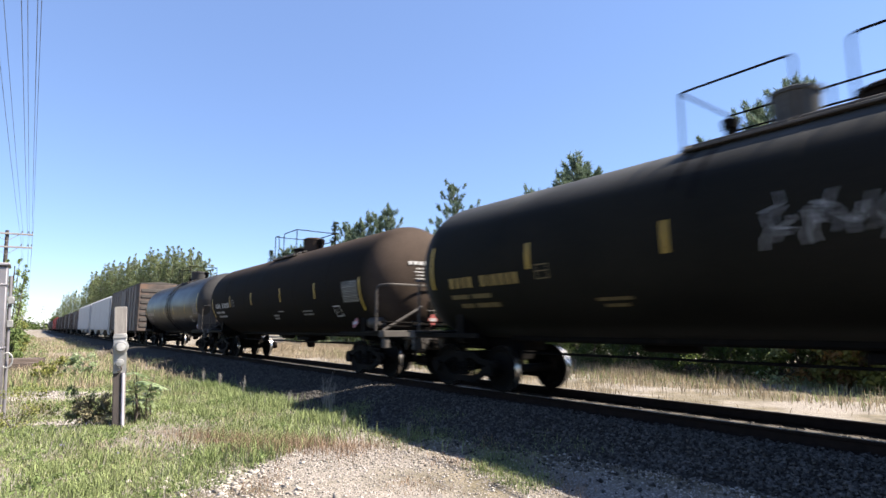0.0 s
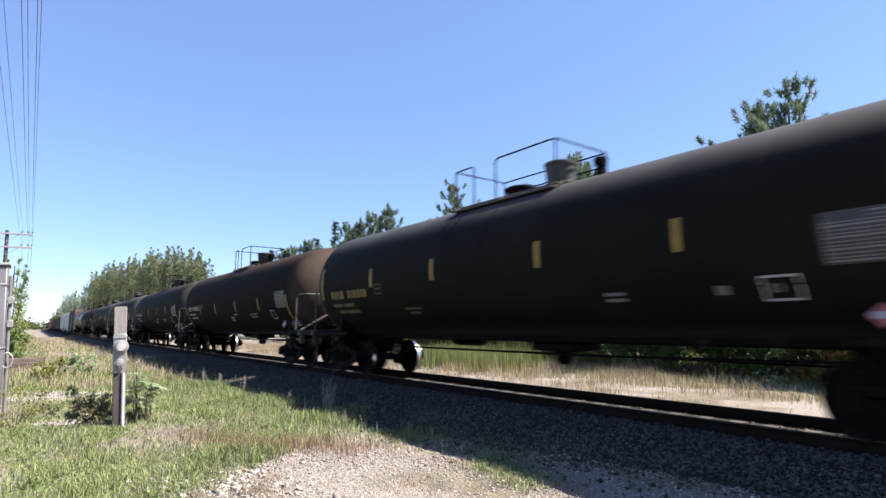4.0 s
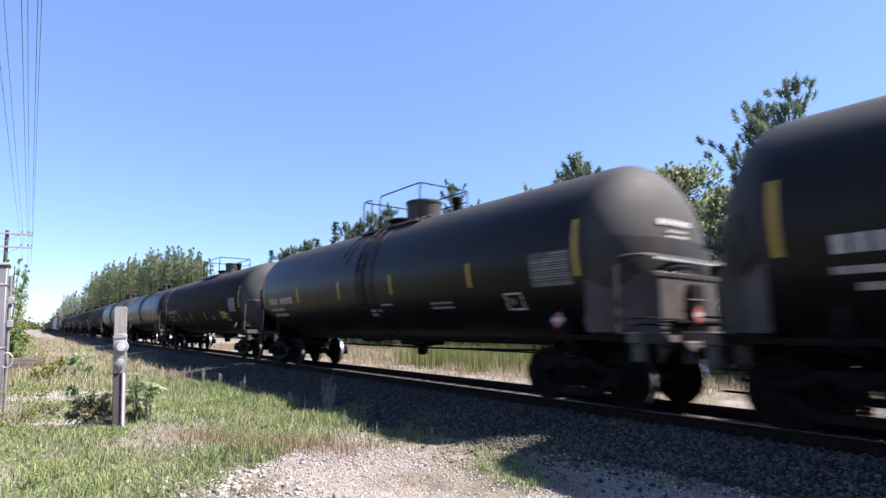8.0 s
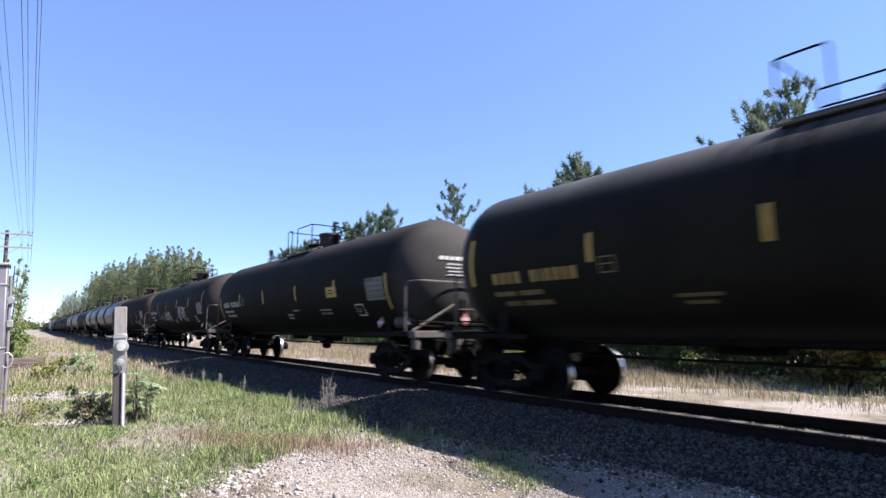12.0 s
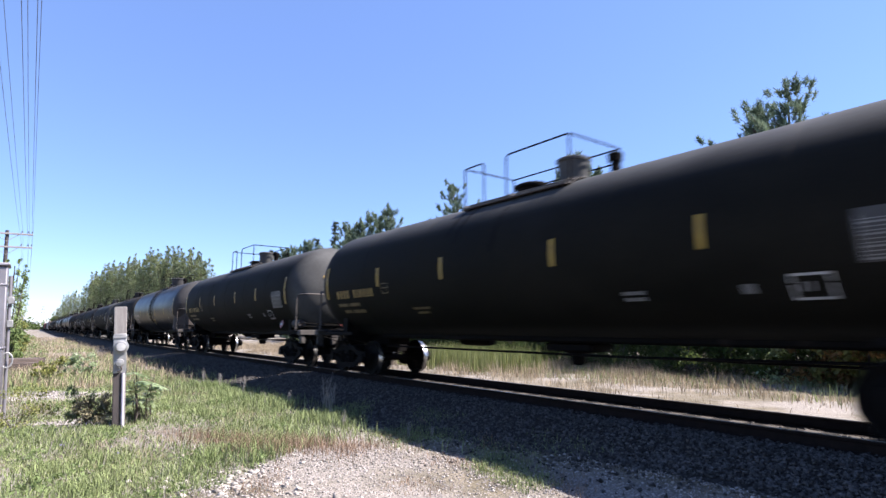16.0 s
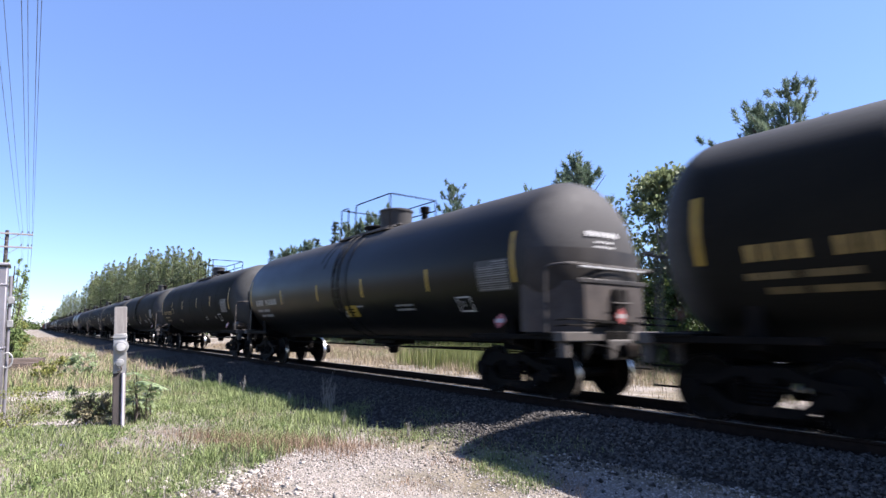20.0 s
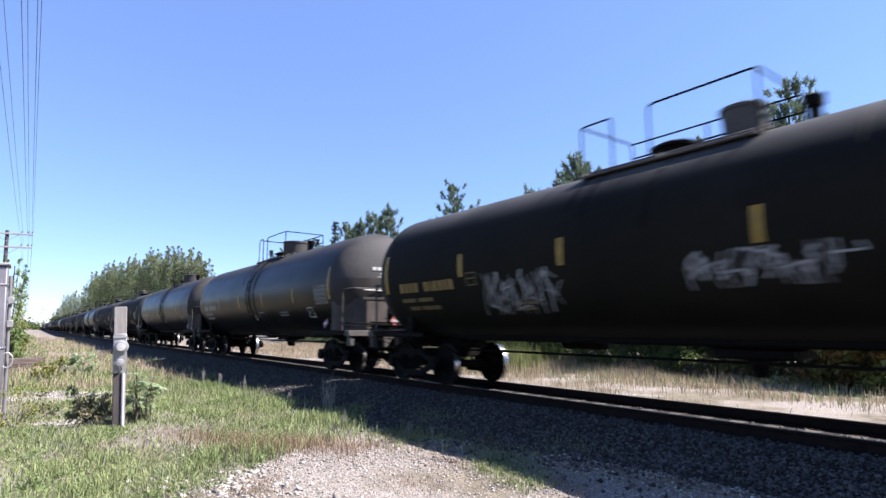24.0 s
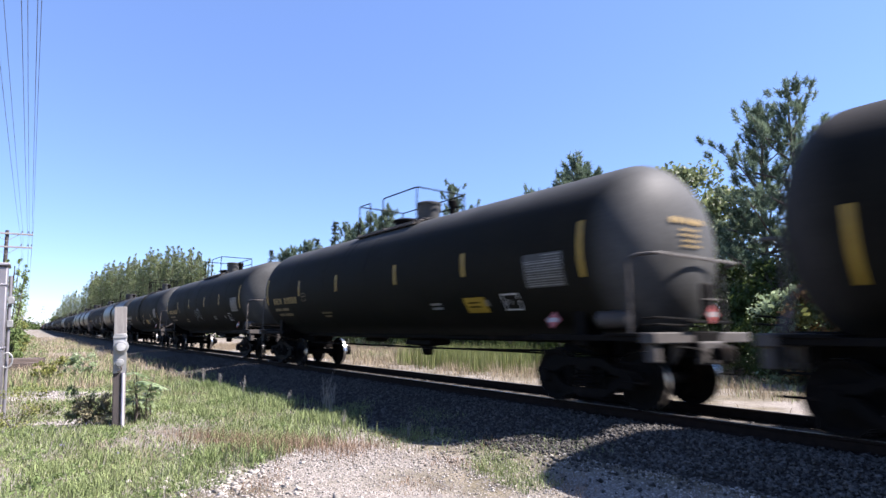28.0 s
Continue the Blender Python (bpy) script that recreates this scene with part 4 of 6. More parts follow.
def build_lead_cars():
    """The cars ahead of the tank cars, running off towards the horizon."""
    dark = material("brown_car_paint", (0.035, 0.026, 0.022), (0.085, 0.062, 0.05), 0.65, scale=2, fine=30, bump=0.1, spot=(0.12, 0.07, 0.045))
    grey = material("grey_car_paint", (0.27, 0.27, 0.275), (0.38, 0.38, 0.38), 0.6, scale=1.5, fine=20, bump=0.03, spot=(0.28, 0.25, 0.22))
    red = material("red_car_paint", (0.28, 0.03, 0.025), (0.42, 0.06, 0.05), 0.55, scale=2, fine=20, bump=0.03)
    y = 49.3
    plan = [("dark", 17.6, 4.75)] + [("grey", 23.0, 4.5)] * 2 + [("dark", 17.6, 4.3)] * 5 + [("dark", 17.6, 4.3), ("red", 20.0, 4.7), ("red", 20.0, 4.7)] + [("dark", 17.6, 4.4)] * 6
    masters = {}
    for kind, length, height in plan:
        y += length / 2 + 0.5
        key = (kind, length, height)
        if key not in masters:
            car = masters[key] = {
                "dark": lambda: build_box_car(dark, length, height, "dark brown boxcar with ribbed sides and corrugated ends"),
                "grey": lambda: build_box_car(grey, length, height, "pale grey covered hopper car with smooth sides", "hopper car", True, False),
                "red": lambda: build_box_car(red, length, height, "red painted freight car far up the train")}[kind]()
        else:
            car = copy_thing(masters[key], Matrix.Identity(4))
        car.matrix_basis = on_track(y)
        MOVING.append((car, y))
        y += length / 2 + 0.5


def motions():
    """The train runs off, gaining a little speed; wheels roll while their car passes the camera."""
    for thing, y in MOVING:
        walk(thing, [(t, on_track(y + run(t))) for t in range(0, 29, 2)])
        near = [k for k in range(28 * FPS + 1) if -16 < y + run(k / FPS) < 34]
        if len(near) < 6:
            continue
        first, last = near[0], near[-1]
        for part_ob in thing.children_recursive:
            if part_ob.name.startswith("wheelset"):
                home = part_ob.matrix_basis.copy()
                rows = [] if first == 0 else [(0.0, home)]
                rows += [(k / FPS, home @ pose(0, 0, 0, -math.degrees((run(k / FPS) - run(first / FPS)) / 0.457))) for k in near]
                if last < 28 * FPS:
                    rows.append((28.0, rows[-1][1]))
                walk(part_ob, rows)


# ---- ground and track ----
rng = np.random.default_rng(7)


def hump(x, y):
    """Small unevenness of the ground."""
    return 0.05 * np.sin(x * 0.9 + 1.3 * np.sin(y * 0.31)) * np.sin(y * 0.57 + 0.6) + 0.03 * np.sin(x * 2.3 + y * 1.7)


def ground_height(x, y):
    d = np.abs(x - track_x(y))
    near = np.clip((d - 3.0) / 1.5, 0, 1)
    flat = -0.04 + hump(x, y) * near * np.clip(1.2 - d / 120, 0, 1)
    return np.maximum(flat, bed_height(x, y) - 0.05 + 0.07 * np.clip((d - bed_foot(y) + 0.4) / 0.45, 0, 1))


def build_ground():
    def steps(lo, hi, fine_lo, fine_hi, d):
        core = np.arange(fine_lo, fine_hi, d)
        grow = d * 1.12 ** np.arange(1, 80)
        up, dn = fine_hi + np.cumsum(grow), fine_lo - np.cumsum(grow)
        return np.concatenate([dn[dn > lo][::-1], core, up[up < hi]])
    xs, ys = steps(-2500, 2500, -6, 30, 0.3), steps(-400, 4200, -4, 45, 0.3)
    X, Y = np.meshgrid(xs, ys, indexing="ij")
    V = np.stack([X, Y, ground_height(X, Y)], -1).reshape(-1, 3)
    n, m = len(xs), len(ys)
    i = (np.arange(n - 1)[:, None] * m + np.arange(m - 1)[None]).ravel()
    F = np.stack([i, i + m, i + m + 1, i + 1], -1)
    me = arrays("ground", V, F, M_GROUND)
    me.polygons.foreach_set("use_smooth", [True] * len(me.polygons))
    tagged(new("ground", me), "dry soil and pale gravel ground", kind="structure")


def bed_foot(y):
    """How far from the centre line the loose stone reaches."""
    return np.interp(y, [4, 6, 9.5], [2.75, 2.9, 3.75])


def bed_height(x, y):
    d = np.abs(x - track_x(y))
    return np.where(d < 0.7, 0.268, np.where(d < 1.55, 0.275, np.maximum(0.275 - (d - 1.55) * 0.165, -0.1)))


def build_track():
    bed = Mesh()
    prof = [(d, float(bed_height(TX + d, 0.0))) for d in (-3.8, -3.0, -2.2, -1.55, -0.78, -0.6, 0.6, 0.78, 1.55, 2.2, 3.0, 3.8)]
    ys = [-60, -6] + list(np.arange(-4, 60, 2.0)) + list(np.arange(60, 300, 15.0)) + [300, 400, 550, 700, 1600]
    vs = [(float(track_x(y)) + d, y, z) for y in ys for d, z in prof]
    k = len(prof)
    bed.add(vs, [(j * k + i, j * k + i + 1, (j + 1) * k + i + 1, (j + 1) * k + i) for j in range(len(ys) - 1) for i in range(k - 1)])
    tagged(new("ballast_bed", solid("ballast_bed", bed, M_BED, 30)), "grey crushed stone bed under the railway track", kind="structure")
    track = tagged(new("railway_track"), "single railway track, rusty rails on wooden ties", "track", kind="structure")
    half = [(0.07, 0.0), (0.07, 0.012), (0.012, 0.03), (0.010, 0.125), (0.034, 0.138), (0.036, 0.165), (0.028, 0.172)]
    foot = [(a, ZR - 0.172 + b) for a, b in half] + [(-a, ZR - 0.172 + b) for a, b in half[::-1]]
    head = [(-0.026, ZR - 0.002), (0.026, ZR - 0.002), (0.0255, ZR + 0.0015), (-0.0255, ZR + 0.0015)]

    def along(outline, off):
        """An outline drawn along the curve of the track."""
        m, n = Mesh(), len(outline)
        m.add([(float(track_x(y)) + off + a, y, b) for y in ys for a, b in outline],
              [(j * n + i, j * n + (i + 1) % n, (j + 1) * n + (i + 1) % n, (j + 1) * n + i) for j in range(len(ys) - 1) for i in range(n)]
              + [tuple(range(n))[::-1], tuple(range((len(ys) - 1) * n, len(ys) * n))])
        return m

    for s in (-1, 1):
        rl = part("rail", along(foot, s * 0.753), M_RAIL, track)
        part("rail_head", along(head, s * 0.753), M_RAILHEAD, rl, "worn shiny rail top")
    tie = solid("tie", Mesh().box(-1.3, 1.3, -0.11, 0.11, -0.16, 0.0, 0.012), M_TIE, 30)
    plates = Mesh()
    for k in range(150):
        y = -8 + 0.53 * k
        x = float(track_x(y))
        ob = new("tie", tie)
        ob.parent = track
        ob.matrix_basis = pose(x + random.uniform(-0.04, 0.04), y, ZR - 0.176, 0, 0, random.uniform(-0.6, 0.6))
        for s in (-1, 1):
            plates.box(x + s * 0.753 - 0.17, x + s * 0.753 + 0.17, y - 0.09, y + 0.09, ZR - 0.176, ZR - 0.168, 0.002)
    part("tie_plates", plates, M_RAIL, track)
    rest = Mesh()
    for k in range(700):
        y = -8 + 0.53 * (150 + k)
        x = float(track_x(y))
        rest.box(x - 1.3, x + 1.3, y - 0.11, y + 0.11, ZR - 0.33, ZR - 0.178, 0.01)
    tagged(part("distant_ties", rest, M_TIE, track, smooth=0), kind="stuff")


def stones(name, label, pts, size, mat, flat=0.75):
    """Many broken stones as one mesh: jittered octahedra."""
    n = len(pts)
    base = np.array([(1, 0, 0), (-1, 0, 0), (0, 1, 0), (0, -1, 0), (0, 0, 1), (0, 0, -1)], float)
    V = base[None] * rng.uniform(0.6, 1.25, (n, 6, 1)) + rng.normal(0, 0.22, (n, 6, 3))
    a = rng.uniform(0, 6.28, n)
    c, s = np.cos(a)[:, None], np.sin(a)[:, None]
    x, y = V[..., 0] * c - V[..., 1] * s, V[..., 0] * s + V[..., 1] * c
    t = rng.normal(0, 0.6, n)[:, None]
    z = V[..., 2]
    y, z = y * np.cos(t) - z * np.sin(t), y * np.sin(t) + z * np.cos(t)
    V = np.stack([x, y, z * flat], -1) * np.asarray(size).reshape(-1, 1, 1) + pts[:, None]
    tri = np.array([(0, 2, 4), (2, 1, 4), (1, 3, 4), (3, 0, 4), (2, 0, 5), (1, 2, 5), (3, 1, 5), (0, 3, 5)])
    F = (np.arange(n)[:, None, None] * 6 + tri[None]).reshape(-1, 3)
    ob = new(name, arrays(name, V.reshape(-1, 3), F, mat, 3))
    return tagged(ob, label, kind="stuff")


def build_stones():
    n = 56000
    y = -7 + 41 * rng.random(n) ** 1.35
    foot = bed_foot(y) + 0.14 * np.sin(y * 1.3) + 0.09 * np.sin(y * 3.1 + 1.0)
    x = track_x(y) - 0.75 - (foot - 0.75) * rng.random(n) ** 0.85
    stray = rng.random(n) < 0.14
    x = np.where(stray, track_x(y) - foot + 0.5 - np.abs(rng.normal(0, 0.6, n)), x)
    z = np.maximum(bed_height(x, y), ground_height(x, y))
    stones("ballast_stones", "loose grey ballast stones beside the rails", np.stack([x, y, z + 0.01], -1), rng.uniform(0.014, 0.038, n), M_BALLAST)
    n = 9000
    y = -1 + 30 * rng.random(n)
    x = track_x(y) + rng.uniform(-0.65, 3.4, n)
    stones("ballast_stones", "grey ballast stones between and behind the rails", np.stack([x, y, np.maximum(bed_height(x, y), -0.03) + 0.002], -1), rng.uniform(0.014, 0.034, n), M_BALLAST)
    n = 9000
    y, x = -8 + 11.2 * rng.random(n), -3.5 + 8.5 * rng.random(n)
    stones("loose_gravel", "pale loose gravel on the near verge", np.stack([x, y, ground_height(x, y) + 0.002], -1), rng.uniform(0.006, 0.024, n), M_GRAVEL, 0.7)
    n = 34000
    y = 2.6 + 9.0 * rng.random(n) ** 1.3
    x = 1.5 + 4.9 * rng.random(n)
    stones("loose_gravel", "pale loose gravel beside the track", np.stack([x, y, ground_height(x, y) + 0.002], -1), rng.uniform(0.006, 0.015, n) * rng.uniform(0.6, 1.5, n), M_GRAVEL, 0.7)
    n = 2600
    y = 2.8 + 6.5 * rng.random(n)
    x = 1.7 + 4.2 * rng.random(n)
    stones("loose_pebbles", "larger pale pebbles lying on the gravel", np.stack([x, y, ground_height(x, y) + 0.004], -1), rng.uniform(0.010, 0.026, n), M_ROCK, 0.6)
    n = 380
    y = 7.1 + rng.normal(0, 0.55, n)
    x = 2.05 + rng.normal(0, 0.42, n) + (y - 7.15) * -0.2
    stones("pale_rocks", "pale broken rocks scattered on the gravel", np.stack([x, y, ground_height(x, y) + 0.01], -1), rng.uniform(0.01, 0.058, n) * rng.uniform(0.5, 1.2, n), M_ROCK, 0.45)
    n = 5000
    y = np.where(rng.random(n) < 0.4, 11.8 + 1.9 * rng.random(n), 16.2 + 3.1 * rng.random(n))
    x = np.where(y < 15, -0.45 + 1.85 * rng.random(n), -1.4 + 3.6 * rng.random(n))
    stones("loose_gravel", "grey gravel patch among the weeds", np.stack([x, y, ground_height(x, y) + 0.004], -1), rng.uniform(0.01, 0.04, n), M_GRAVEL, 0.7)


def blades(name, label, x, y, z, h, w, mat, lean=0.35):
    """Grass: one bent narrow blade at each point, as one mesh."""
    n = len(x)
    a, t = rng.uniform(0, 6.28, n), np.abs(rng.normal(0, lean, n))
    h, w = np.broadcast_to(h, n), np.broadcast_to(w, n)
    dx, dy = np.cos(a), np.sin(a)
    b = rng.uniform(0, 6.28, n)
    sx, sy = np.cos(b) * w / 2, np.sin(b) * w / 2
    P = np.stack([x, y, z], -1)
    side = np.stack([sx, sy, 0 * sx], -1)
    mid = P + np.stack([dx * t * h * 0.25, dy * t * h * 0.25, h * 0.55], -1)
    tip = P + np.stack([dx * t * h * 0.8, dy * t * h * 0.8, h * (1 - 0.25 * np.minimum(t, 1))], -1)
    V = np.stack([P - side, P + side, mid + side * 0.8, mid - side * 0.8, tip + side * 0.12, tip - side * 0.12], 1)
    q = np.array([(0, 1, 2, 3), (3, 2, 4, 5)])
    F = (np.arange(n)[:, None, None] * 6 + q[None]).reshape(-1, 4)
    return tagged(new(name, arrays(name, V.reshape(-1, 3), F, mat)), label, kind="stuff")


def patchy(x, y, s=0.8, seed=0.0):
    return 0.5 + 0.25 * (np.sin(x * s * 2.1 + seed + 1.7 * np.sin(y * s * 0.8 + seed)) + np.sin(y * s * 1.3 - x * s * 0.7 + 2.1 * seed))


def scatter(n, x0, x1, y0, y1, keep, bias=1.0):
    x, y = rng.uniform(x0, x1, n), y0 + (y1 - y0) * rng.random(n) ** bias
    ok = rng.random(n) < keep(x, y)
    x, y = x[ok], y[ok]
    return x, y, np.maximum(ground_height(x, y), np.where(np.abs(x - track_x(y)) < 3.8, bed_height(x, y), -9)) - 0.01


def build_grass():
    edge = lambda y: np.interp(y, [3, 5, 6.5, 7.3, 8, 9, 12, 19, 40], [0.5, 1.0, 1.5, 2.3, 3.6, 4.6, 5.0, 4.5, 4.0])
    spot = lambda x, y, a, b, c, d: np.clip(((x - a) / c) ** 4 + ((y - b) / d) ** 4, 0.04, 1)
    bare = lambda x, y: spot(x, y, 0.45, 12.7, 0.95, 0.8) * spot(x, y, 0.4, 17.8, 1.9, 1.5) * spot(x, y, 1.9, 10.6, 0.3, 0.5)
    green = lambda x, y: np.clip((edge(y) - x) * 1.5, 0, 1) * np.clip(patchy(x, y, 0.9) * 1.7, 0.25, 1) * bare(x, y)
    x, y, z = scatter(330000, -3.5, 4.8, 4.2, 26, green, 1.5)
    tuft = 0.45 + 1.1 * patchy(x, y, 3.1, 2.0) * patchy(x, y, 1.3, 0.7)
    blades("short_grass", "short green grass and weeds on the verge", x, y, z, rng.uniform(0.04, 0.15, len(x)) * tuft * (0.8 + 0.03 * y), rng.uniform(0.006, 0.015, len(x)), M_GRASS, 0.9)
    dryish = lambda x, y: np.clip((edge(y) + 0.3 - x) * 1.5, 0, 1) * np.clip(patchy(x, y, 0.7, 3.0) * 1.6 - 0.75, 0.05, 1) * bare(x, y) * np.clip((y - 3) / 14, 0.3, 1)
    x, y, z = scatter(60000, -3.5, 4.9, 4.2, 30, dryish, 1.2)
    blades("dry_grass", "dry tan grass stems on the verge", x, y, z, rng.uniform(0.05, 0.18, len(x)), rng.uniform(0.004, 0.009, len(x)), M_DRY, 0.8)
    x, y, z = scatter(34000, -3.5, 4.9, 4.4, 20, lambda x, y: np.clip((edge(y) + 0.3 - x) * 1.5, 0, 1) * np.clip(patchy(x, y, 2.7, 9.0) * 1.5 - 0.3, 0.1, 1), 1.3)
    blades("dead_grass", "short pale dead grass among the green", x, y, z, rng.uniform(0.02, 0.1, len(x)), rng.uniform(0.006, 0.013, len(x)), M_WEED, 1.1)
    leafy = lambda x, y: np.clip((edge(y) + 0.1 - x) * 1.2, 0, 1) * np.clip(patchy(x, y, 2.4, 7.0) * 2.6 - 1.35, 0, 1) * bare(x, y)
    x, y, z = scatter(2600, -2.5, 4.9, 5.0, 16, leafy)
    weeds_at = np.stack([x, y, z + rng.uniform(0.03, 0.09, len(x))], -1)
    tagged(new("broadleaf_weeds", leaf_cloud(weeds_at, rng.uniform(0.03, 0.11, len(x)), 16, 0.02, M_YOUNG, "broadleaf_weeds", squash=0.6)), "low broad-leaved green weeds in the grass", kind="stuff")
    tan = lambda x, y: np.exp(-(((x - 3.0 + (y - 8.6) * 0.5) / 0.55) ** 2 + ((y - 8.6) / 1.1) ** 2))
    x, y, z = scatter(42000, 0.8, 4.6, 5.8, 12, tan)
    blades("dry_grass", "reddish dry grass at the gravel's edge", x, y, z, rng.uniform(0.06, 0.21, len(x)), 0.006, M_RUSSET, 0.55)
    weeds = lambda x, y: np.clip((edge(y) + 0.2 - x) * 2, 0, 1) * np.clip(patchy(x, y, 1.1, 5.0) * 2 - 1.0, 0, 1) * bare(x, y)
    x, y, z = scatter(5000, -3.0, 4.8, 4.5, 20, weeds)
    blades("seed_heads", "pale weed stalks on the verge", x, y, z, rng.uniform(0.12, 0.34, len(x)), 0.006, M_WEED, 0.45)
    far = lambda x, y: np.clip(patchy(x, y, 0.35, 1.0) * 1.3, 0.2, 1)
    x, y, z = scatter(45000, -9, 4.9, 20, 120, lambda x, y: far(x, y) * np.clip((5.0 - x), 0, 1) * bare(x, y), 1.8)
    blades("meadow_grass", "tan and green meadow grass left of the track bed", x, y, z, rng.uniform(0.12, 0.42, len(x)), rng.uniform(0.010, 0.03, len(x)), M_DRY, 0.5)
    x, y, z = scatter(40000, -9, 3.6, 17, 90, lambda x, y: np.clip(patchy(x, y, 0.4, 4.0) * 1.6 - 0.35, 0, 1) * bare(x, y), 1.8)
    blades("meadow_grass", "green meadow grass and weeds", x, y, z, rng.uniform(0.12, 0.42, len(x)), rng.uniform(0.010, 0.026, len(x)), M_GRASS, 0.5)
    x, y, z = scatter(16000, 1.6, 5.8, 3.2, 8.8, lambda x, y: np.clip(patchy(x, y, 2.6, 1.0) * 2.4 - 1.35, 0, 1))
    blades("sparse_tufts", "sparse dry tufts on the gravel", x, y, z, rng.uniform(0.03, 0.11, len(x)), 0.006, M_RUSSET, 0.7)
    # weedy fringe on the shoulder
    fringe = lambda x, y: np.exp(-((edge(y) - 0.35 - x) / 0.45) ** 2) * np.clip(patchy(x, y, 1.9, 3.3) * 1.9 - 0.45, 0.05, 1)
    x, y, z = scatter(60000, 2.0, 5.4, 7.6, 19, fringe)
    blades("fringe_grass", "green weeds and grass at the foot of the ballast", x, y, z, rng.uniform(0.07, 0.27, len(x)), rng.uniform(0.006, 0.014, len(x)), M_GRASS, 0.6)
    x, y, z = scatter(7000, 4.2, 5.3, 6.5, 40, lambda x, y: np.clip(patchy(x, y, 2.3, 8.0) * 1.8 - 0.9, 0.05, 1) * np.clip((y - 5.5) / 3, 0.3, 1), 1.3)
    blades("shoulder_weeds", "tall weeds along the ballast edge", x, y, z, rng.uniform(0.06, 0.3, len(x)), 0.009, M_GRASS, 0.45)
    x, y, z = scatter(26000, 4.4, 6.4, 4.6, 11.5, lambda x, y: np.clip(patchy(x, y, 1.9, 6.5) * 2.2 - 0.85, 0, 1) * np.clip((6.5 - x) / 1.2, 0, 1))
    blades("shoulder_moss", "thin low grass growing through the ballast edge", x, y, z, rng.uniform(0.02, 0.11, len(x)), 0.007, M_GRASS, 0.8)
    # round the camera's stand
    x, y, z = scatter(45000, -9, 4.5, -9, 4.4, lambda x, y: np.clip(patchy(x, y, 0.8, 2.5) * 1.8 - 0.5, 0.03, 1) * np.clip((1.2 - x) * 0.7, 0.02, 1) * np.clip((x * x + y * y - 0.4) * 2, 0, 1))
    blades("verge_grass", "short green and dry grass on the near verge", x, y, z, rng.uniform(0.04, 0.15, len(x)), rng.uniform(0.006, 0.014, len(x)), M_GRASS, 0.6)
    # behind the track
    trail = lambda x, y: np.clip(1.0 - 0.95 * np.exp(-((x - 13.9) / 1.3) ** 4) * np.clip((12.5 - y) / 3, 0, 1), 0.04, 1)
    x, y, z = scatter(70000, 11.9, 24, -1, 60, lambda x, y: trail(x, y) * np.clip(patchy(x, y, 0.6, 6.0) * 1.6, 0.2, 1), 1.3)
    blades("far_verge_grass", "dry tan grass behind the track", x, y, z, rng.uniform(0.12, 0.42, len(x)) * np.clip((x - 11) / 3, 0.35, 1.1) * np.clip(0.55 + (y - 6) / 14, 0.55, 1.25) * (0.45 + patchy(x, y, 1.3, 4.0)), rng.uniform(0.008, 0.02, len(x)), M_DRY, 0.35)
    x, y, z = scatter(17000, 15, 25, -1, 40, lambda x, y: np.clip(patchy(x, y, 0.5, 2.0) * 1.6, 0.3, 1))
    blades("far_verge_grass", "green grass before the bushes", x, y, z, rng.uniform(0.10, 0.38, len(x)), rng.uniform(0.010, 0.020, len(x)), M_GRASS, 0.45)
    x, y, z = scatter(6000, 14.0, 18.5, 16.8, 24, lambda x, y: np.clip(1.4 - np.abs(x - 16) / 2.0, 0, 1) * np.clip(patchy(x, y, 1.9, 3.0) * 3 - 0.8, 0.03, 1))
    blades("tall_reeds", "bright green tall grass behind the track", x, y, z, rng.uniform(0.6, 1.25, len(x)), rng.uniform(0.014, 0.03, len(x)), M_GRASS_TALL, 0.16)


# ---- plants ----
def leaf_cloud(centres, radii, per, size, mat, name="crown", droop=0.0, squash=0.8):
    """Leaves as small quads scattered in clumps; one mesh."""
    C, R = np.asarray(centres, float), np.asarray(radii, float)
    n = len(C) * per
    c = np.repeat(C, per, 0)
    d = rng.normal(0, 1, (n, 3))
    d /= np.linalg.norm(d, axis=1)[:, None]
    p = c + d * (np.repeat(R, per) * rng.random(n) ** 0.5)[:, None] * np.array([1, 1, squash])
    u = rng.normal(0, 1, (n, 3))
    u /= np.linalg.norm(u, axis=1)[:, None]
    w = np.cross(u, rng.normal(0, 1, (n, 3)))
    w /= np.linalg.norm(w, axis=1)[:, None]
    s = size * rng.uniform(0.6, 1.4, n)[:, None]
    V = np.stack([p - u * s, p + w * s * 0.55, p + u * s, p - w * s * 0.55], 1).reshape(-1, 3)
    V[:, 2] -= droop
    return arrays(name, V, np.arange(n * 4).reshape(-1, 4), mat)


def twig_cloud(tips, dirs, per, length, width, mat, name="crown"):
    """Needle sprays: narrow blades fanning out from shoot ends."""
    T, Dn = np.repeat(np.asarray(tips, float), per, 0), np.repeat(np.asarray(dirs, float), per, 0)
    n = len(T)
    d = Dn + rng.normal(0, 0.75, (n, 3))
    d /= np.linalg.norm(d, axis=1)[:, None]
    p = T - Dn * rng.random((n, 1)) * length * 1.8
    s = np.cross(d, rng.normal(0, 1, (n, 3)))
    s /= np.linalg.norm(s, axis=1)[:, None]
    L = length * rng.uniform(0.6, 1.2, (n, 1))
    V = np.stack([p - s * width, p + s * width, p + d * L + s * width * 0.4, p + d * L - s * width * 0.4], 1).reshape(-1, 3)
    return arrays(name, V, np.arange(n * 4).reshape(-1, 4), mat)


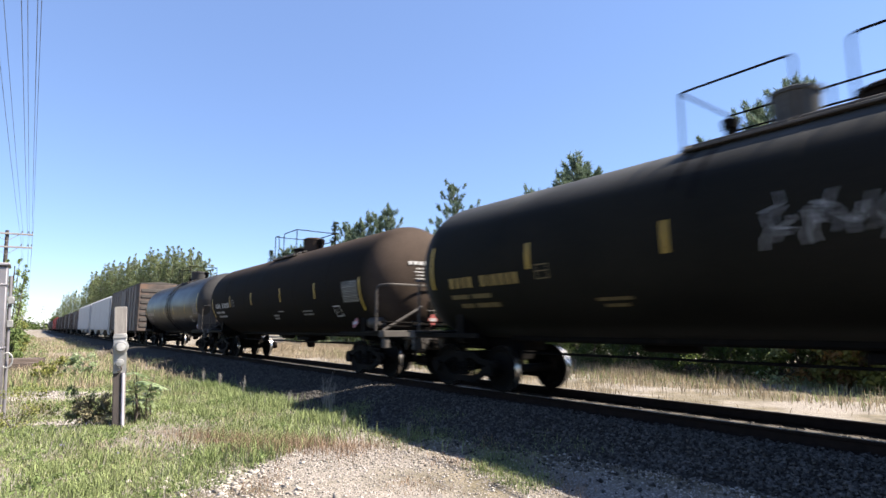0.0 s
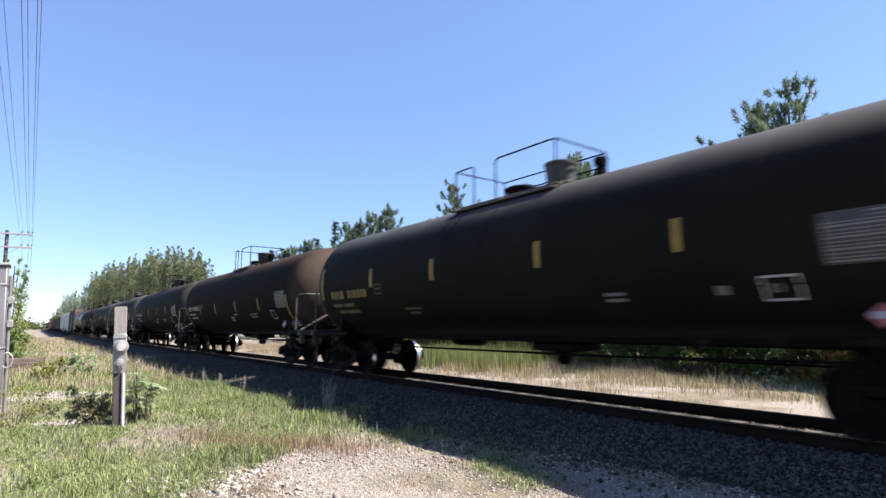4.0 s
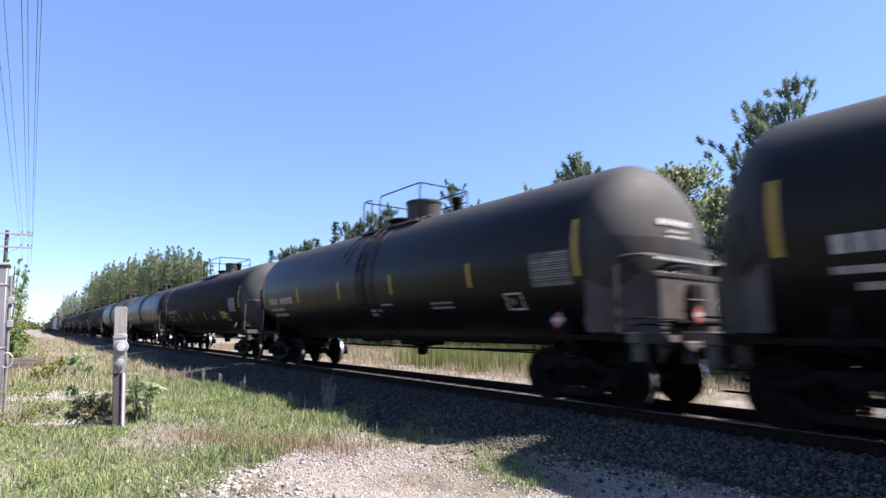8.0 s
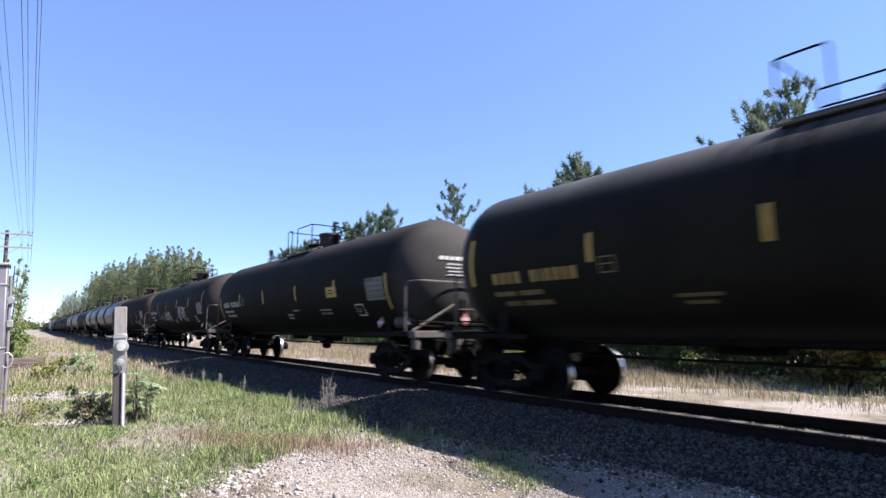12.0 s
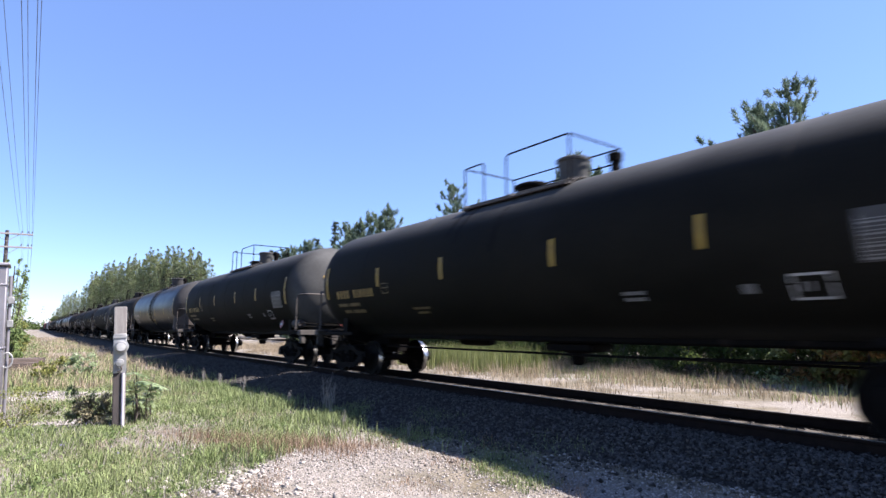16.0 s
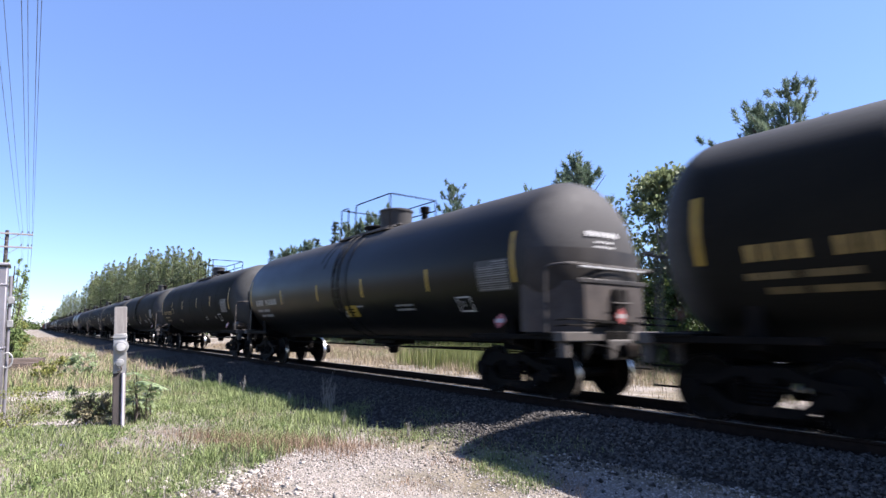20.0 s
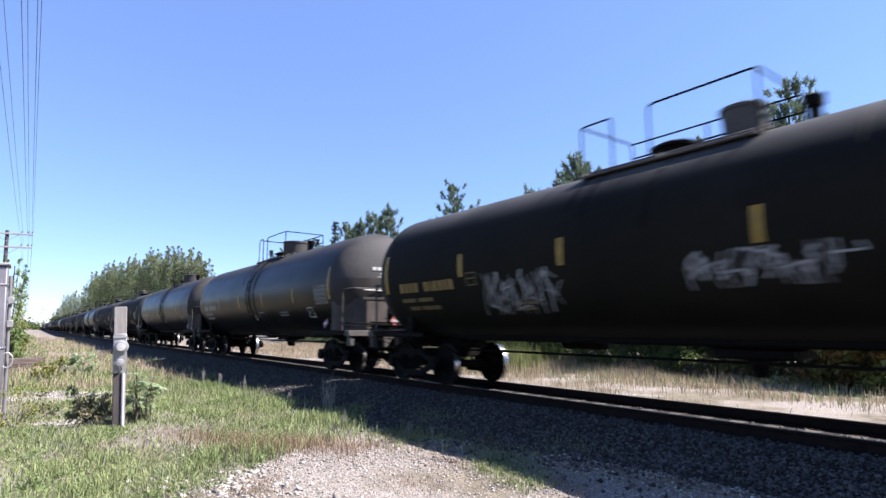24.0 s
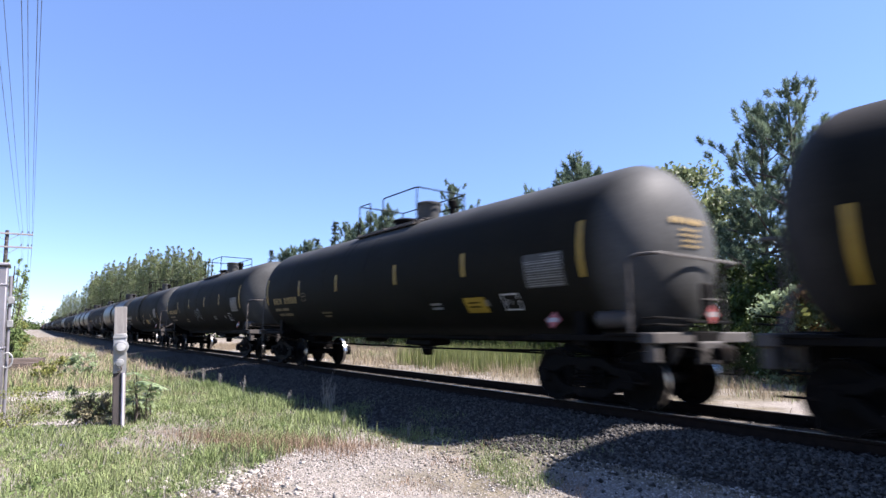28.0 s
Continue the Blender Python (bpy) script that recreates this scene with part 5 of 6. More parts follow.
def finish_tree(name, label, trunk, crown, bark, extra=None):
    root = new(name)
    part("trunk", trunk, bark, root)
    ob = new("crown", crown)
    ob.parent = root
    if extra is not None:
        part("branching", extra, bark, root)
    return tagged(root, label, "tree")


def build_pine(h, spread, seed, label="tall green pine with open upswept branches", start=0.14, dense=1.0):
    r = random.Random(seed)
    trunk, limbs = Mesh(), Mesh()
    pts = [Vector((0.12 * math.sin(k * 1.3 + seed), 0.12 * math.cos(k * 0.9 + seed), h * k / 8)) for k in range(9)]
    trunk.tube([pts[0] - Vector((0, 0, 0.2))] + pts[1:], h * 0.016, 9, taper=0.02)
    tips, dirs = [], []

    def branch(b, a, L, rise):
        side = Vector((math.cos(a), math.sin(a), 0))
        mid = b + side * L * 0.55 + Vector((0, 0, L * rise * 0.25))
        end = b + side * L + Vector((0, 0, L * rise * 0.8))
        limbs.tube([b, mid, end], 0.012 + 0.016 * L, 5, taper=0.01)
        m = max(3, int(L * 3.0 * dense))
        for q in range(m):
            t = 0.38 + 0.62 * (q + r.random()) / m
            c = b.lerp(mid, t / 0.5) if t < 0.5 else mid.lerp(end, t * 2 - 1)
            off = Vector((r.gauss(0, 0.34), r.gauss(0, 0.34), abs(r.gauss(0.05, 0.20)))) * (0.4 + L * 0.16)
            for _ in range(3):
                tips.append(c + off + Vector((r.gauss(0, 0.07), r.gauss(0, 0.07), r.gauss(0, 0.09))))
                dirs.append((side * 0.6 + off + Vector((0, 0, 0.5 + rise * 0.5))).normalized())

    z = h * start
    while z < h * 0.96:
        k = (z / h - start) / (1 - start)
        reach = spread * (0.75 + 0.5 * math.sin(math.pi * min(1, k * 1.1 + 0.05))) * (1.1 - k) ** 0.8
        n = r.choice((3, 3, 4, 4))
        a0 = r.uniform(0, 6.28)
        c = pts[0].lerp(pts[8], z / h)
        c.z = z
        for j in range(n):
            branch(c, a0 + j * 6.28 / n + r.uniform(-0.35, 0.35), max(0.5, reach * r.uniform(0.5, 1.15)), 0.3 + 0.9 * k)
        z += h * r.uniform(0.042, 0.066)
    for q in range(7):
        tips.append(Vector((pts[8][0], pts[8][1], h * (0.93 + 0.012 * q))))
        dirs.append(Vector((r.gauss(0, 0.3), r.gauss(0, 0.3), 1)).normalized())
    crown = twig_cloud(tips, dirs, int(46 * dense), 0.2, 0.014, M_NEEDLE)
    return finish_tree("pine_tree", label, trunk, crown, M_BARK, limbs)


def build_spruce(h, spread, seed):
    r = random.Random(seed)
    trunk = Mesh().tube([(0, 0, -0.2), (0, 0, h * 0.5), (0, 0, h * 0.99)], h * 0.014, 8, taper=0.01)
    tips, dirs = [], []
    z = h * 0.12
    while z < h:
        reach = spread * (1 - z / h) + 0.1
        for j in range(7):
            a = r.uniform(0, 6.28)
            for q in range(max(2, int(reach * 4))):
                t = r.random()
                tips.append(Vector((math.cos(a) * reach * t, math.sin(a) * reach * t, z - reach * t * 0.25)))
                dirs.append(Vector((math.cos(a), math.sin(a), 0.1)).normalized())
        z += 0.22 + 0.1 * r.random()
    return finish_tree("spruce_tree", "dark narrow spruce with pointed top", trunk, twig_cloud(tips, dirs, 12, 0.2, 0.02, M_SPRUCE), M_BARK)


def build_leafy(h, spread, seed, mat, label, name="poplar_tree", clumps=70, per=90, leaf=0.085, base=0.18, bark=None, spire=False):
    r = random.Random(seed)
    bark = bark or M_PALEBARK
    trunk, limbs = Mesh(), Mesh()
    trunk.tube([(0, 0, -0.2), (r.gauss(0, 0.1), r.gauss(0, 0.1), h * 0.4), (r.gauss(0, 0.2), r.gauss(0, 0.2), h * 0.93)], h * 0.014, 8, taper=0.02)
    cs, rs = [], []
    for k in range(clumps):
        z = base + (1 - base) * r.random() ** 0.85
        rad = spread * (0.35 + 0.65 * math.sin(math.pi * min(1.0, (z - base) / (1 - base) * 0.8 + 0.22)))
        if spire:
            rad = spread * min(1.0, 0.25 + 1.5 * (1 - z) ** 0.75)
        a, q = r.uniform(0, 6.28), rad * r.random() ** 0.45
        c = Vector((math.cos(a) * q, math.sin(a) * q, h * z))
        cs.append(c)
        rs.append(spread * r.uniform(0.16, 0.34) * (1.25 - 0.6 * z if spire else 1))
        if k % 3 == 0:
            s = Vector((0, 0, max(h * 0.12, c.z - q * 1.1 - 0.4)))
            limbs.tube([s, s.lerp(c, 0.6) + Vector((0, 0, 0.1)), c], 0.02 + 0.01 * q, 5, taper=0.008)
    for k in range(5):
        cs.append(Vector((r.gauss(0, spread * 0.22), r.gauss(0, spread * 0.22), h * r.uniform(0.93, 1.0))))
        rs.append(spread * (0.1 if spire else 0.17))
    return finish_tree(name, label, trunk, leaf_cloud(cs, rs, per, leaf, mat), bark, limbs)


def build_poplar(h, spread, seed, mat, label, name="poplar_tree", leaders=11, per=42, leaf=0.095, base=0.1):
    """Upright tree: several leaders, each a column of small leaf clumps that thins to a tip."""
    r = random.Random(seed)
    trunk, limbs = Mesh(), Mesh()
    trunk.tube([(0, 0, -0.2), (r.gauss(0, 0.08), r.gauss(0, 0.08), h * 0.4), (0, 0, h * 0.9)], h * 0.013, 8, taper=0.02)
    cs, rs = [], []
    for k in range(leaders):
        a, q = k * 2.4 + r.uniform(-0.4, 0.4), spread * math.sqrt((k + 0.3) / leaders)
        tip = h * (1.0 - 0.34 * (q / spread) ** 1.5 * r.uniform(0.2, 1.0) - 0.05 * r.random())
        z = h * (base + 0.12 * r.random())
        s0 = Vector((0, 0, z * 0.7))
        top = Vector((math.cos(a) * q, math.sin(a) * q, tip))
        limbs.tube([s0, Vector((math.cos(a) * q * 0.8, math.sin(a) * q * 0.8, (s0.z + tip) * 0.45)), top], 0.05, 5, taper=0.01)
        while z < tip:
            u = z / tip
            w = q * min(1.0, 0.55 + 0.6 * u)
            fat = spread * 0.36 * min(1.0, 1.45 * (1.06 - u) ** 0.55)
            cs.append(Vector((math.cos(a) * w + r.gauss(0, fat * 0.45), math.sin(a) * w + r.gauss(0, fat * 0.45), z + r.gauss(0, 0.15))))
            rs.append(fat * r.uniform(0.7, 1.1))
            z += h * r.uniform(0.024, 0.042)
    return finish_tree(name, label, trunk, leaf_cloud(cs, rs, per, leaf, mat, squash=1.15), M_BARK, limbs)


def put(master, used, x, y, scale=1.0, turn=0.0):
    """Plant a master or a copy of it."""
    m = pose(x, y, float(ground_height(np.array(x), np.array(y))), 0, 0, turn)
    if master not in used:
        used.add(master)
        master.matrix_basis = m
        ob = master
    else:
        ob = copy_thing(master, m)
    ob.scale = (scale, scale, scale)
    return ob


def build_trees():
    used = set()
    pines = [build_pine(12.8, 4.3, 1), build_pine(9.0, 2.9, 5), build_pine(10.5, 2.9, 9)]
    spruces = [build_spruce(9.0, 1.9, 3)]
    pop = [build_poplar(14, 1.9, s, M_LEAF, "slender green poplar in the tree line") for s in (11, 12, 13)]
    shade = [build_leafy(7.5, 2.4, s, M_LEAF, "bushy green deciduous tree behind the track", "deciduous_tree", clumps=70, per=80, leaf=0.1) for s in (21, 22)]
    put(pines[0], used, 26.0, 10.15, 0.98)
    put(pines[2], used, 26.4, 11.7, 1.17, 20)
    put(pines[1], used, 26.0, 7.15, 1.0, 40)
    put(pines[2], used, 28.5, 8.4, 0.78, 100)
    for x, y, s, k, t in PINES:
        put(pines[k], used, x, y, s, t)
    for x, y, s, t in SPRUCES:
        put(spruces[0], used, x, y, s, t)
    for x, y, s, k, t in SHADES:
        put(shade[k], used, x, y, s, t)
    for i, (x, y, s) in enumerate(POPLARS):
        put(pop[i % 3], used, x, y, s * (1.0 + 0.07 * math.sin(i * 2.7)), i * 77)


# x, y, scale, variant, turn
PINES = [
    (30.00, 25.13, 1.51, 1, 10), (32.00, 28.21, 1.32, 2, 195), (33.00, 33.20, 1.29, 2, 100), (36.00, 48.16, 1.37, 0, 221),
    (38.00, 65.50, 1.75, 2, 150), (39.00, 71.30, 2.05, 1, 335), (38.00, 73.79, 1.69, 2, 160), (40.00, 81.61, 2.05, 1, 20),
    (42.00, 104.26, 2.10, 1, 215), (43.00, 114.45, 1.82, 2, 40), (42.00, 116.73, 2.07, 1, 295),
]
SPRUCES = [
    (40.00, 87.51, 2.21, 85), (42.00, 125.49, 2.16, 245), (41.00, 97.15, 2.02, 290),
]
SHADES = [
    (28.00, 18.00, 1.41, 0, 255), (29.00, 17.21, 1.42, 1, 15), (30.00, 15.07, 1.26, 0, 270), (30.00, 11.15, 0.89, 1, 0),
    (31.00, 10.14, 0.81, 0, 180), (44.00, 104.55, 2.16, 1, 240), (44.00, 115.16, 2.21, 0, 135),
]
POPLARS = [
    (22.00, 106.31, 1.15), (21.00, 104.51, 1.11), (22.00, 116.09, 1.21), (22.00, 127.04, 1.30),
    (21.50, 134.54, 1.35), (21.50, 146.46, 1.40), (21.00, 157.72, 1.46), (20.50, 170.92, 1.49),
    (20.00, 184.59, 1.55), (19.50, 202.49, 1.61), (18.50, 213.31, 1.62), (17.50, 226.22, 1.61),
    (16.50, 239.16, 1.57), (23.00, 117.72, 1.27), (22.50, 124.52, 1.31), (22.00, 133.03, 1.38),
    (22.00, 143.59, 1.41), (21.50, 154.26, 1.48), (21.00, 165.63, 1.51), (20.50, 179.07, 1.54),
    (20.00, 195.69, 1.62), (19.00, 208.89, 1.66), (18.00, 220.62, 1.63), (17.00, 232.78, 1.62),
    (16.00, 246.72, 1.55), (16.00, 267.78, 1.48), (22.00, 101.45, 0.99), (14.50, 290.30, 1.32),
    (14.00, 337.41, 1.49), (14.00, 410.48, 1.65), (14.00, 500.52, 1.62), (14.00, 633.13, 1.45),
]


def build_bushes():
    used = set()
    bush = [build_leafy(3.6, 1.9, 31, M_LEAF2, "dense green bush behind the track", "bush", 46, 70, 0.075, 0.05, M_BARK),
            build_leafy(3.2, 1.8, 32, M_SUMAC, "dense leafy sumac bush", "bush", 40, 60, 0.085, 0.05, M_BARK),
            build_leafy(3.4, 1.7, 33, M_REDLEAF, "bush with reddish turning leaves", "bush", 40, 60, 0.08, 0.05, M_BARK)]
    for b in bush:
        tagged(b, category="bush")
    r = random.Random(5)
    y = -3.0
    i = 0
    while y < 75:
        k = 2 if i in (3, 6) else r.choice((0, 0, 1))
        put(bush[k], used, 23.5 + r.uniform(-1.0, 1.5) + max(0, y - 25) * 0.09, y, r.uniform(0.8, 1.2), r.uniform(0, 360))
        y += r.uniform(1.3, 2.2)
        i += 1
    y = -4.0
    while y < 22:
        put(bush[0], used, 20.3 + r.uniform(-0.5, 0.9), y, r.uniform(0.45, 0.68), r.uniform(0, 360))
        y += r.uniform(1.0, 1.6)
    autumn = build_leafy(3.5, 1.5, 37, M_YELLOWLEAF, "sumac bush with yellowing drooping leaves", "bush", 46, 70, 0.11, 0.05, M_BARK)
    tagged(autumn, category="bush")
    for x, y, size, turn, kind in ((19.6, 5.6, 0.86, 0, autumn), (19.9, 6.7, 1.0, 90, autumn), (19.4, 6.2, 0.8, 40, bush[2]), (20.3, 7.6, 0.9, 200, bush[2]), (20.8, 4.6, 0.95, 150, autumn), (20.4, 8.4, 0.95, 260, bush[1])):
        put(kind, used, x, y, size, turn)
    y = -5.0
    while y < 60:
        put(bush[r.choice((0, 0, 1))], used, 27.2 + r.uniform(-0.9, 0.9) + max(0, y - 25) * 0.09, y, r.uniform(1.0, 1.45), r.uniform(0, 360))
        y += r.uniform(1.5, 2.4)


def build_woods():
    """Far woods on both sides as one mass of leaves."""
    cs, rs = [], []
    r = random.Random(8)
    for k in range(900):
        y = 120 + 900 * r.random() ** 1.4
        x = r.choice((r.uniform(26, 60), r.uniform(26, 60), r.uniform(-60, -12)))
        cs.append((x, y, r.uniform(0.5, 9 if x > 0 else 6)))
        rs.append(r.uniform(1.6, 3.2))
    for k in range(500):
        x = r.uniform(30, 120)
        y = r.uniform(-30, 110)
        cs.append((x + 14, y, r.uniform(0.3, 3.5 + x * 0.03)))
        rs.append(r.uniform(1.4, 2.6))
    for k in range(260):
        x = r.choice((r.uniform(-26, 2.2), r.uniform(10.5, 30)))
        cs.append((x, r.uniform(560, 800), r.uniform(0.3, 6.5)))
        rs.append(r.uniform(1.6, 3.0))
    tagged(new("far_woods", leaf_cloud(cs, rs, 70, 0.34, M_LEAF2, "far_woods")), "far green woods along the railway", kind="stuff")
    cs, rs = [], []
    for k in range(700):
        a = r.uniform(-2.2, 2.2)
        d = r.uniform(900, 1300)
        cs.append((math.sin(a) * d, math.cos(a) * d, r.uniform(1, 14)))
        rs.append(r.uniform(8, 16))
    tagged(new("horizon_woods", leaf_cloud(cs, rs, 40, 3.0, M_LEAF2, "horizon_woods")), "distant line of woods on the horizon", kind="stuff")


# ---- things on the verge ----
def build_meter_post():
    post = tagged(new("meter_post"), "weathered wooden post with a grey meter panel", "post")
    part("plank", Mesh().box(-0.10, 0.10, -0.035, 0.035, -0.3, 2.17, 0.008), M_OLDWOOD, post)
    part("rear_post", Mesh().box(-0.06, 0.09, 0.04, 0.16, -0.3, 1.75, 0.01), M_POLE, post)
    part("panel", Mesh().box(-0.106, 0.106, -0.075, -0.037, 0.98, 1.68, 0.012), M_METER, post, "grey painted steel panel")
    mt = part("meter", Mesh().lathe([(0.0, -0.24), (0.085, -0.235), (0.10, -0.2), (0.10, -0.11), (0.125, -0.105), (0.125, -0.07)], 24, "y", (0.015, 0, 1.45)), M_METER, post, "round electric meter")
    part("meter_dial", Mesh().lathe([(0.0, -0.247), (0.07, -0.244), (0.072, -0.238)], 20, "y", (0.015, 0, 1.45)), M_LETTER_W, mt)
    part("knob", Mesh().lathe([(0.0, -0.22), (0.06, -0.21), (0.07, -0.16), (0.05, -0.12), (0.05, -0.07)], 18, "y", (0.0, 0, 1.17)), M_METER, post)
    part("conduit", Mesh().tube([(0.055, -0.075, 0.98), (0.055, -0.075, -0.2)], 0.026, 12), M_PIPE, post, "bleached shiny conduit")
    part("cable_duct", Mesh().box(-0.105, 0.02, -0.07, -0.037, -0.2, 0.98, 0.008), M_POLE, post)
    part("bracket", Mesh().box(-0.112, 0.112, -0.09, -0.076, 1.60, 1.64, 0.004), M_METER, post)
    part("hook", Mesh().tube([(-0.02 + 0.05 * math.sin(t), -0.1, 1.06 + 0.05 * math.cos(t)) for t in np.linspace(-0.3, 3.6, 12)], 0.014, 8), M_POLE, post)
    post.matrix_basis = pose(1.335, 11.79, -0.065, 0, -3.2, -6)


def build_cabinet():
    cab = tagged(new("signal_cabinet"), "tall grey aluminium equipment cabinet on a post", "cabinet")
    part("body", Mesh().box(-0.75, 0.0, -0.3, 0.3, 0.25, 2.93, 0.02), M_ALU, cab)
    part("roof", Mesh().box(-0.78, 0.035, -0.34, 0.34, 2.93, 2.99, 0.015), M_ALU, cab)
    for z in (2.55, 1.35):
        part("band", Mesh().box(-0.76, 0.012, -0.312, 0.312, z, z + 0.035, 0.006), M_ALU, cab)
    part("side_tube", Mesh().tube([(0.05, -0.1, 0.0), (0.05, -0.1, 2.75)], 0.03, 10), M_ALU, cab)
    for z in (1.75, 2.2):
        part("junction_box", Mesh().box(0.02, 0.12, -0.18, -0.04, z, z + 0.14, 0.01), M_METER, cab)
    ring = [(0.05 + 0.09 * math.cos(t), -0.2, 1.13 + 0.14 * math.sin(t)) for t in np.linspace(0, 2 * math.pi, 21)]
    part("cable_loop", Mesh().tube(ring, 0.016, 8), M_METER, cab)
    part("plinth", Mesh().box(-0.7, 0.0, -0.28, 0.28, -0.2, 0.26, 0.02), M_OLDWOOD, cab)
    cab.matrix_basis = pose(-0.42, 13.9, -0.03, 0, -2.6, 0)


def build_pole(y, x=-2.25, h=8.6):
    pole = tagged(new("utility_pole"), "dark wooden utility pole with two grey crossarms", "utility pole", "pole line")
    part("shaft", Mesh().lathe([(0.15, -0.5), (0.145, 2), (0.11, h)], 14), M_POLE, pole)
    for z in (h - 0.25, h - 1.2):
        arm = part("crossarm", Mesh().box(-1.5, 1.5, -0.20, -0.10, z - 0.06, z + 0.06, 0.01), M_ARM, pole)
        for k in range(6):
            xx = (-1.45, -1.23, -0.85, 0.85, 1.23, 1.45)[k]
            part("insulator", Mesh().lathe([(0.012, z + 0.06), (0.012, z + 0.12), (0.045, z + 0.12), (0.05, z + 0.16), (0.035, z + 0.19), (0.045, z + 0.22), (0.0, z + 0.26)], 10, "z", (xx, -0.15, 0)), M_GLASS, arm)
        for s in (-1, 1):
            part("brace", Mesh().tube([(s * 0.65, -0.15, z - 0.06), (0, -0.12, z - 0.55)], 0.018, 6), M_ARM, pole)
    pole.matrix_basis = pose(x + 0.2, y, 0.0, 0, -1.6, 0)
    return pole


def build_pole_line():
    bend = lambda y: max(0.0, 50.0 - y) * 0.0091 - max(0.0, y - 50.0) * 0.013      # the line swings away a little past the second pole
    ys = [-28, 50, 128, 206, 284, 362, 440]
    for y in ys:
        build_pole(y, -2.25 + bend(y))
    for z in (8.6 - 0.02, 8.6 - 0.97):
        for xx in (-1.45, -1.23, -0.85, 0.85, 1.23, 1.45):
            w = Mesh()
            pts = []
            for a, b in zip(ys, ys[1:]):
                for i in range(14):
                    t = i / 14
                    pts.append((-2.25 + xx + bend(a + (b - a) * t), a + (b - a) * t - 0.15, z - 4 * 0.55 * t * (1 - t)))
            pts.append((-2.25 + xx + bend(ys[-1]), ys[-1] - 0.15, z))
            w.tube(pts, 0.0062, 5)
            tagged(new("overhead_wire", solid("overhead_wire", w, M_WIRE)), "thin overhead wire strung between the poles", "wire", "overhead wires")


def build_tower():
    """Lattice mast far down the line."""
    tower = tagged(new("lattice_tower"), "distant grey steel lattice tower above the woods", "tower")
    h = 30.0
    width = lambda z: 2.6 * (1 - z / h) + 0.45
    for a, b in ((-1, -1), (1, -1), (1, 1), (-1, 1)):
        part("leg", Mesh().tube([(a * width(z), b * width(z), z) for z in (-1, 10, 20, h)], 0.14, 5), M_ARM, tower)
    for k in range(8):
        z0, z1 = h * k / 8, h * (k + 1) / 8
        br = Mesh()
        for s in (-1, 1):
            br.tube([(-width(z0), s * width(z0), z0), (width(z1), s * width(z1), z1)], 0.08, 4)
            br.tube([(s * width(z0), -width(z0), z0), (s * width(z1), width(z1), z1)], 0.08, 4)
        part("lattice_brace", br, M_ARM, tower)
    for z in (21, 25, 29):
        part("crossarm", Mesh().box(-3.4, 3.4, -0.15, 0.15, z - 0.12, z + 0.12, 0.03), M_ARM, tower)
    tower.matrix_basis = pose(4.5, 880.0, 0.0)


def build_tie_pile():
    r = random.Random(2)
    for k in range(12):
        m = Mesh().box(-1.3, 1.3, -0.11, 0.11, 0, 0.17, 0.012)
        ob = new("old_tie", solid("old_tie", m, M_OLDTIE, 30))
        tagged(ob, "old discarded wooden railway tie in a pile", "railway tie", "pile of old ties")
        ob.matrix_basis = pose(-1.05 + r.uniform(-0.2, 0.2), 29.0 + 0.26 * (k % 4) + 0.12 * (k // 4) + r.uniform(-0.03, 0.03), -0.06 + 0.172 * (k // 4), r.uniform(-4, 4), r.uniform(-1.5, 1.5), r.uniform(-9, 9))


def build_sumac(x, y, h, seed, n=9):
    """Young sumac: stems with feathered leaves."""
    r = random.Random(seed)
    root = tagged(new("sumac_sapling"), "young green sumac with feathered leaves", "plant")
    stems = Mesh()
    V, k = [], 0
    for s in range(n):
        a = r.uniform(0, 6.28)
        top = Vector((math.cos(a) * 0.35 * r.random(), math.sin(a) * 0.35 * r.random(), h * r.uniform(0.5, 1.0)))
        stems.tube([(r.gauss(0, 0.06), r.gauss(0, 0.06), -0.1), top * 0.5 + Vector((0, 0, 0.05)), top], 0.012, 5, taper=0.005)
        for f in range(4):
            b = r.uniform(0, 6.28)
            base = top * r.uniform(0.6, 1.0)
            out = Vector((math.cos(b), math.sin(b), r.uniform(-0.1, 0.5))).normalized() * r.uniform(0.13, 0.28)
            side = out.cross(Vector((0, 0, 1))).normalized()
            for q in range(1, 9):
                c = base + out * (q / 8) - Vector((0, 0, 0.10 * (q / 8) ** 2))
                for sgn in (-1, 1):
                    d = (side * sgn + out.normalized() * 0.45 + Vector((0, 0, -0.25))).normalized() * r.uniform(0.08, 0.14)
                    w = out.normalized() * 0.026
                    V += [c - w * 0.5, c + d * 0.5 + w, c + d, c + d * 0.5 - w]
    part("stalk", stems, M_BARK, root)["kind"] = "stuff"
    ob = new("foliage", arrays("leaves", np.array([tuple(v) for v in V]), np.arange(len(V)).reshape(-1, 4), M_SUMAC))
    ob.parent = root
    root.matrix_basis = pose(x, y, -0.03)
    return root


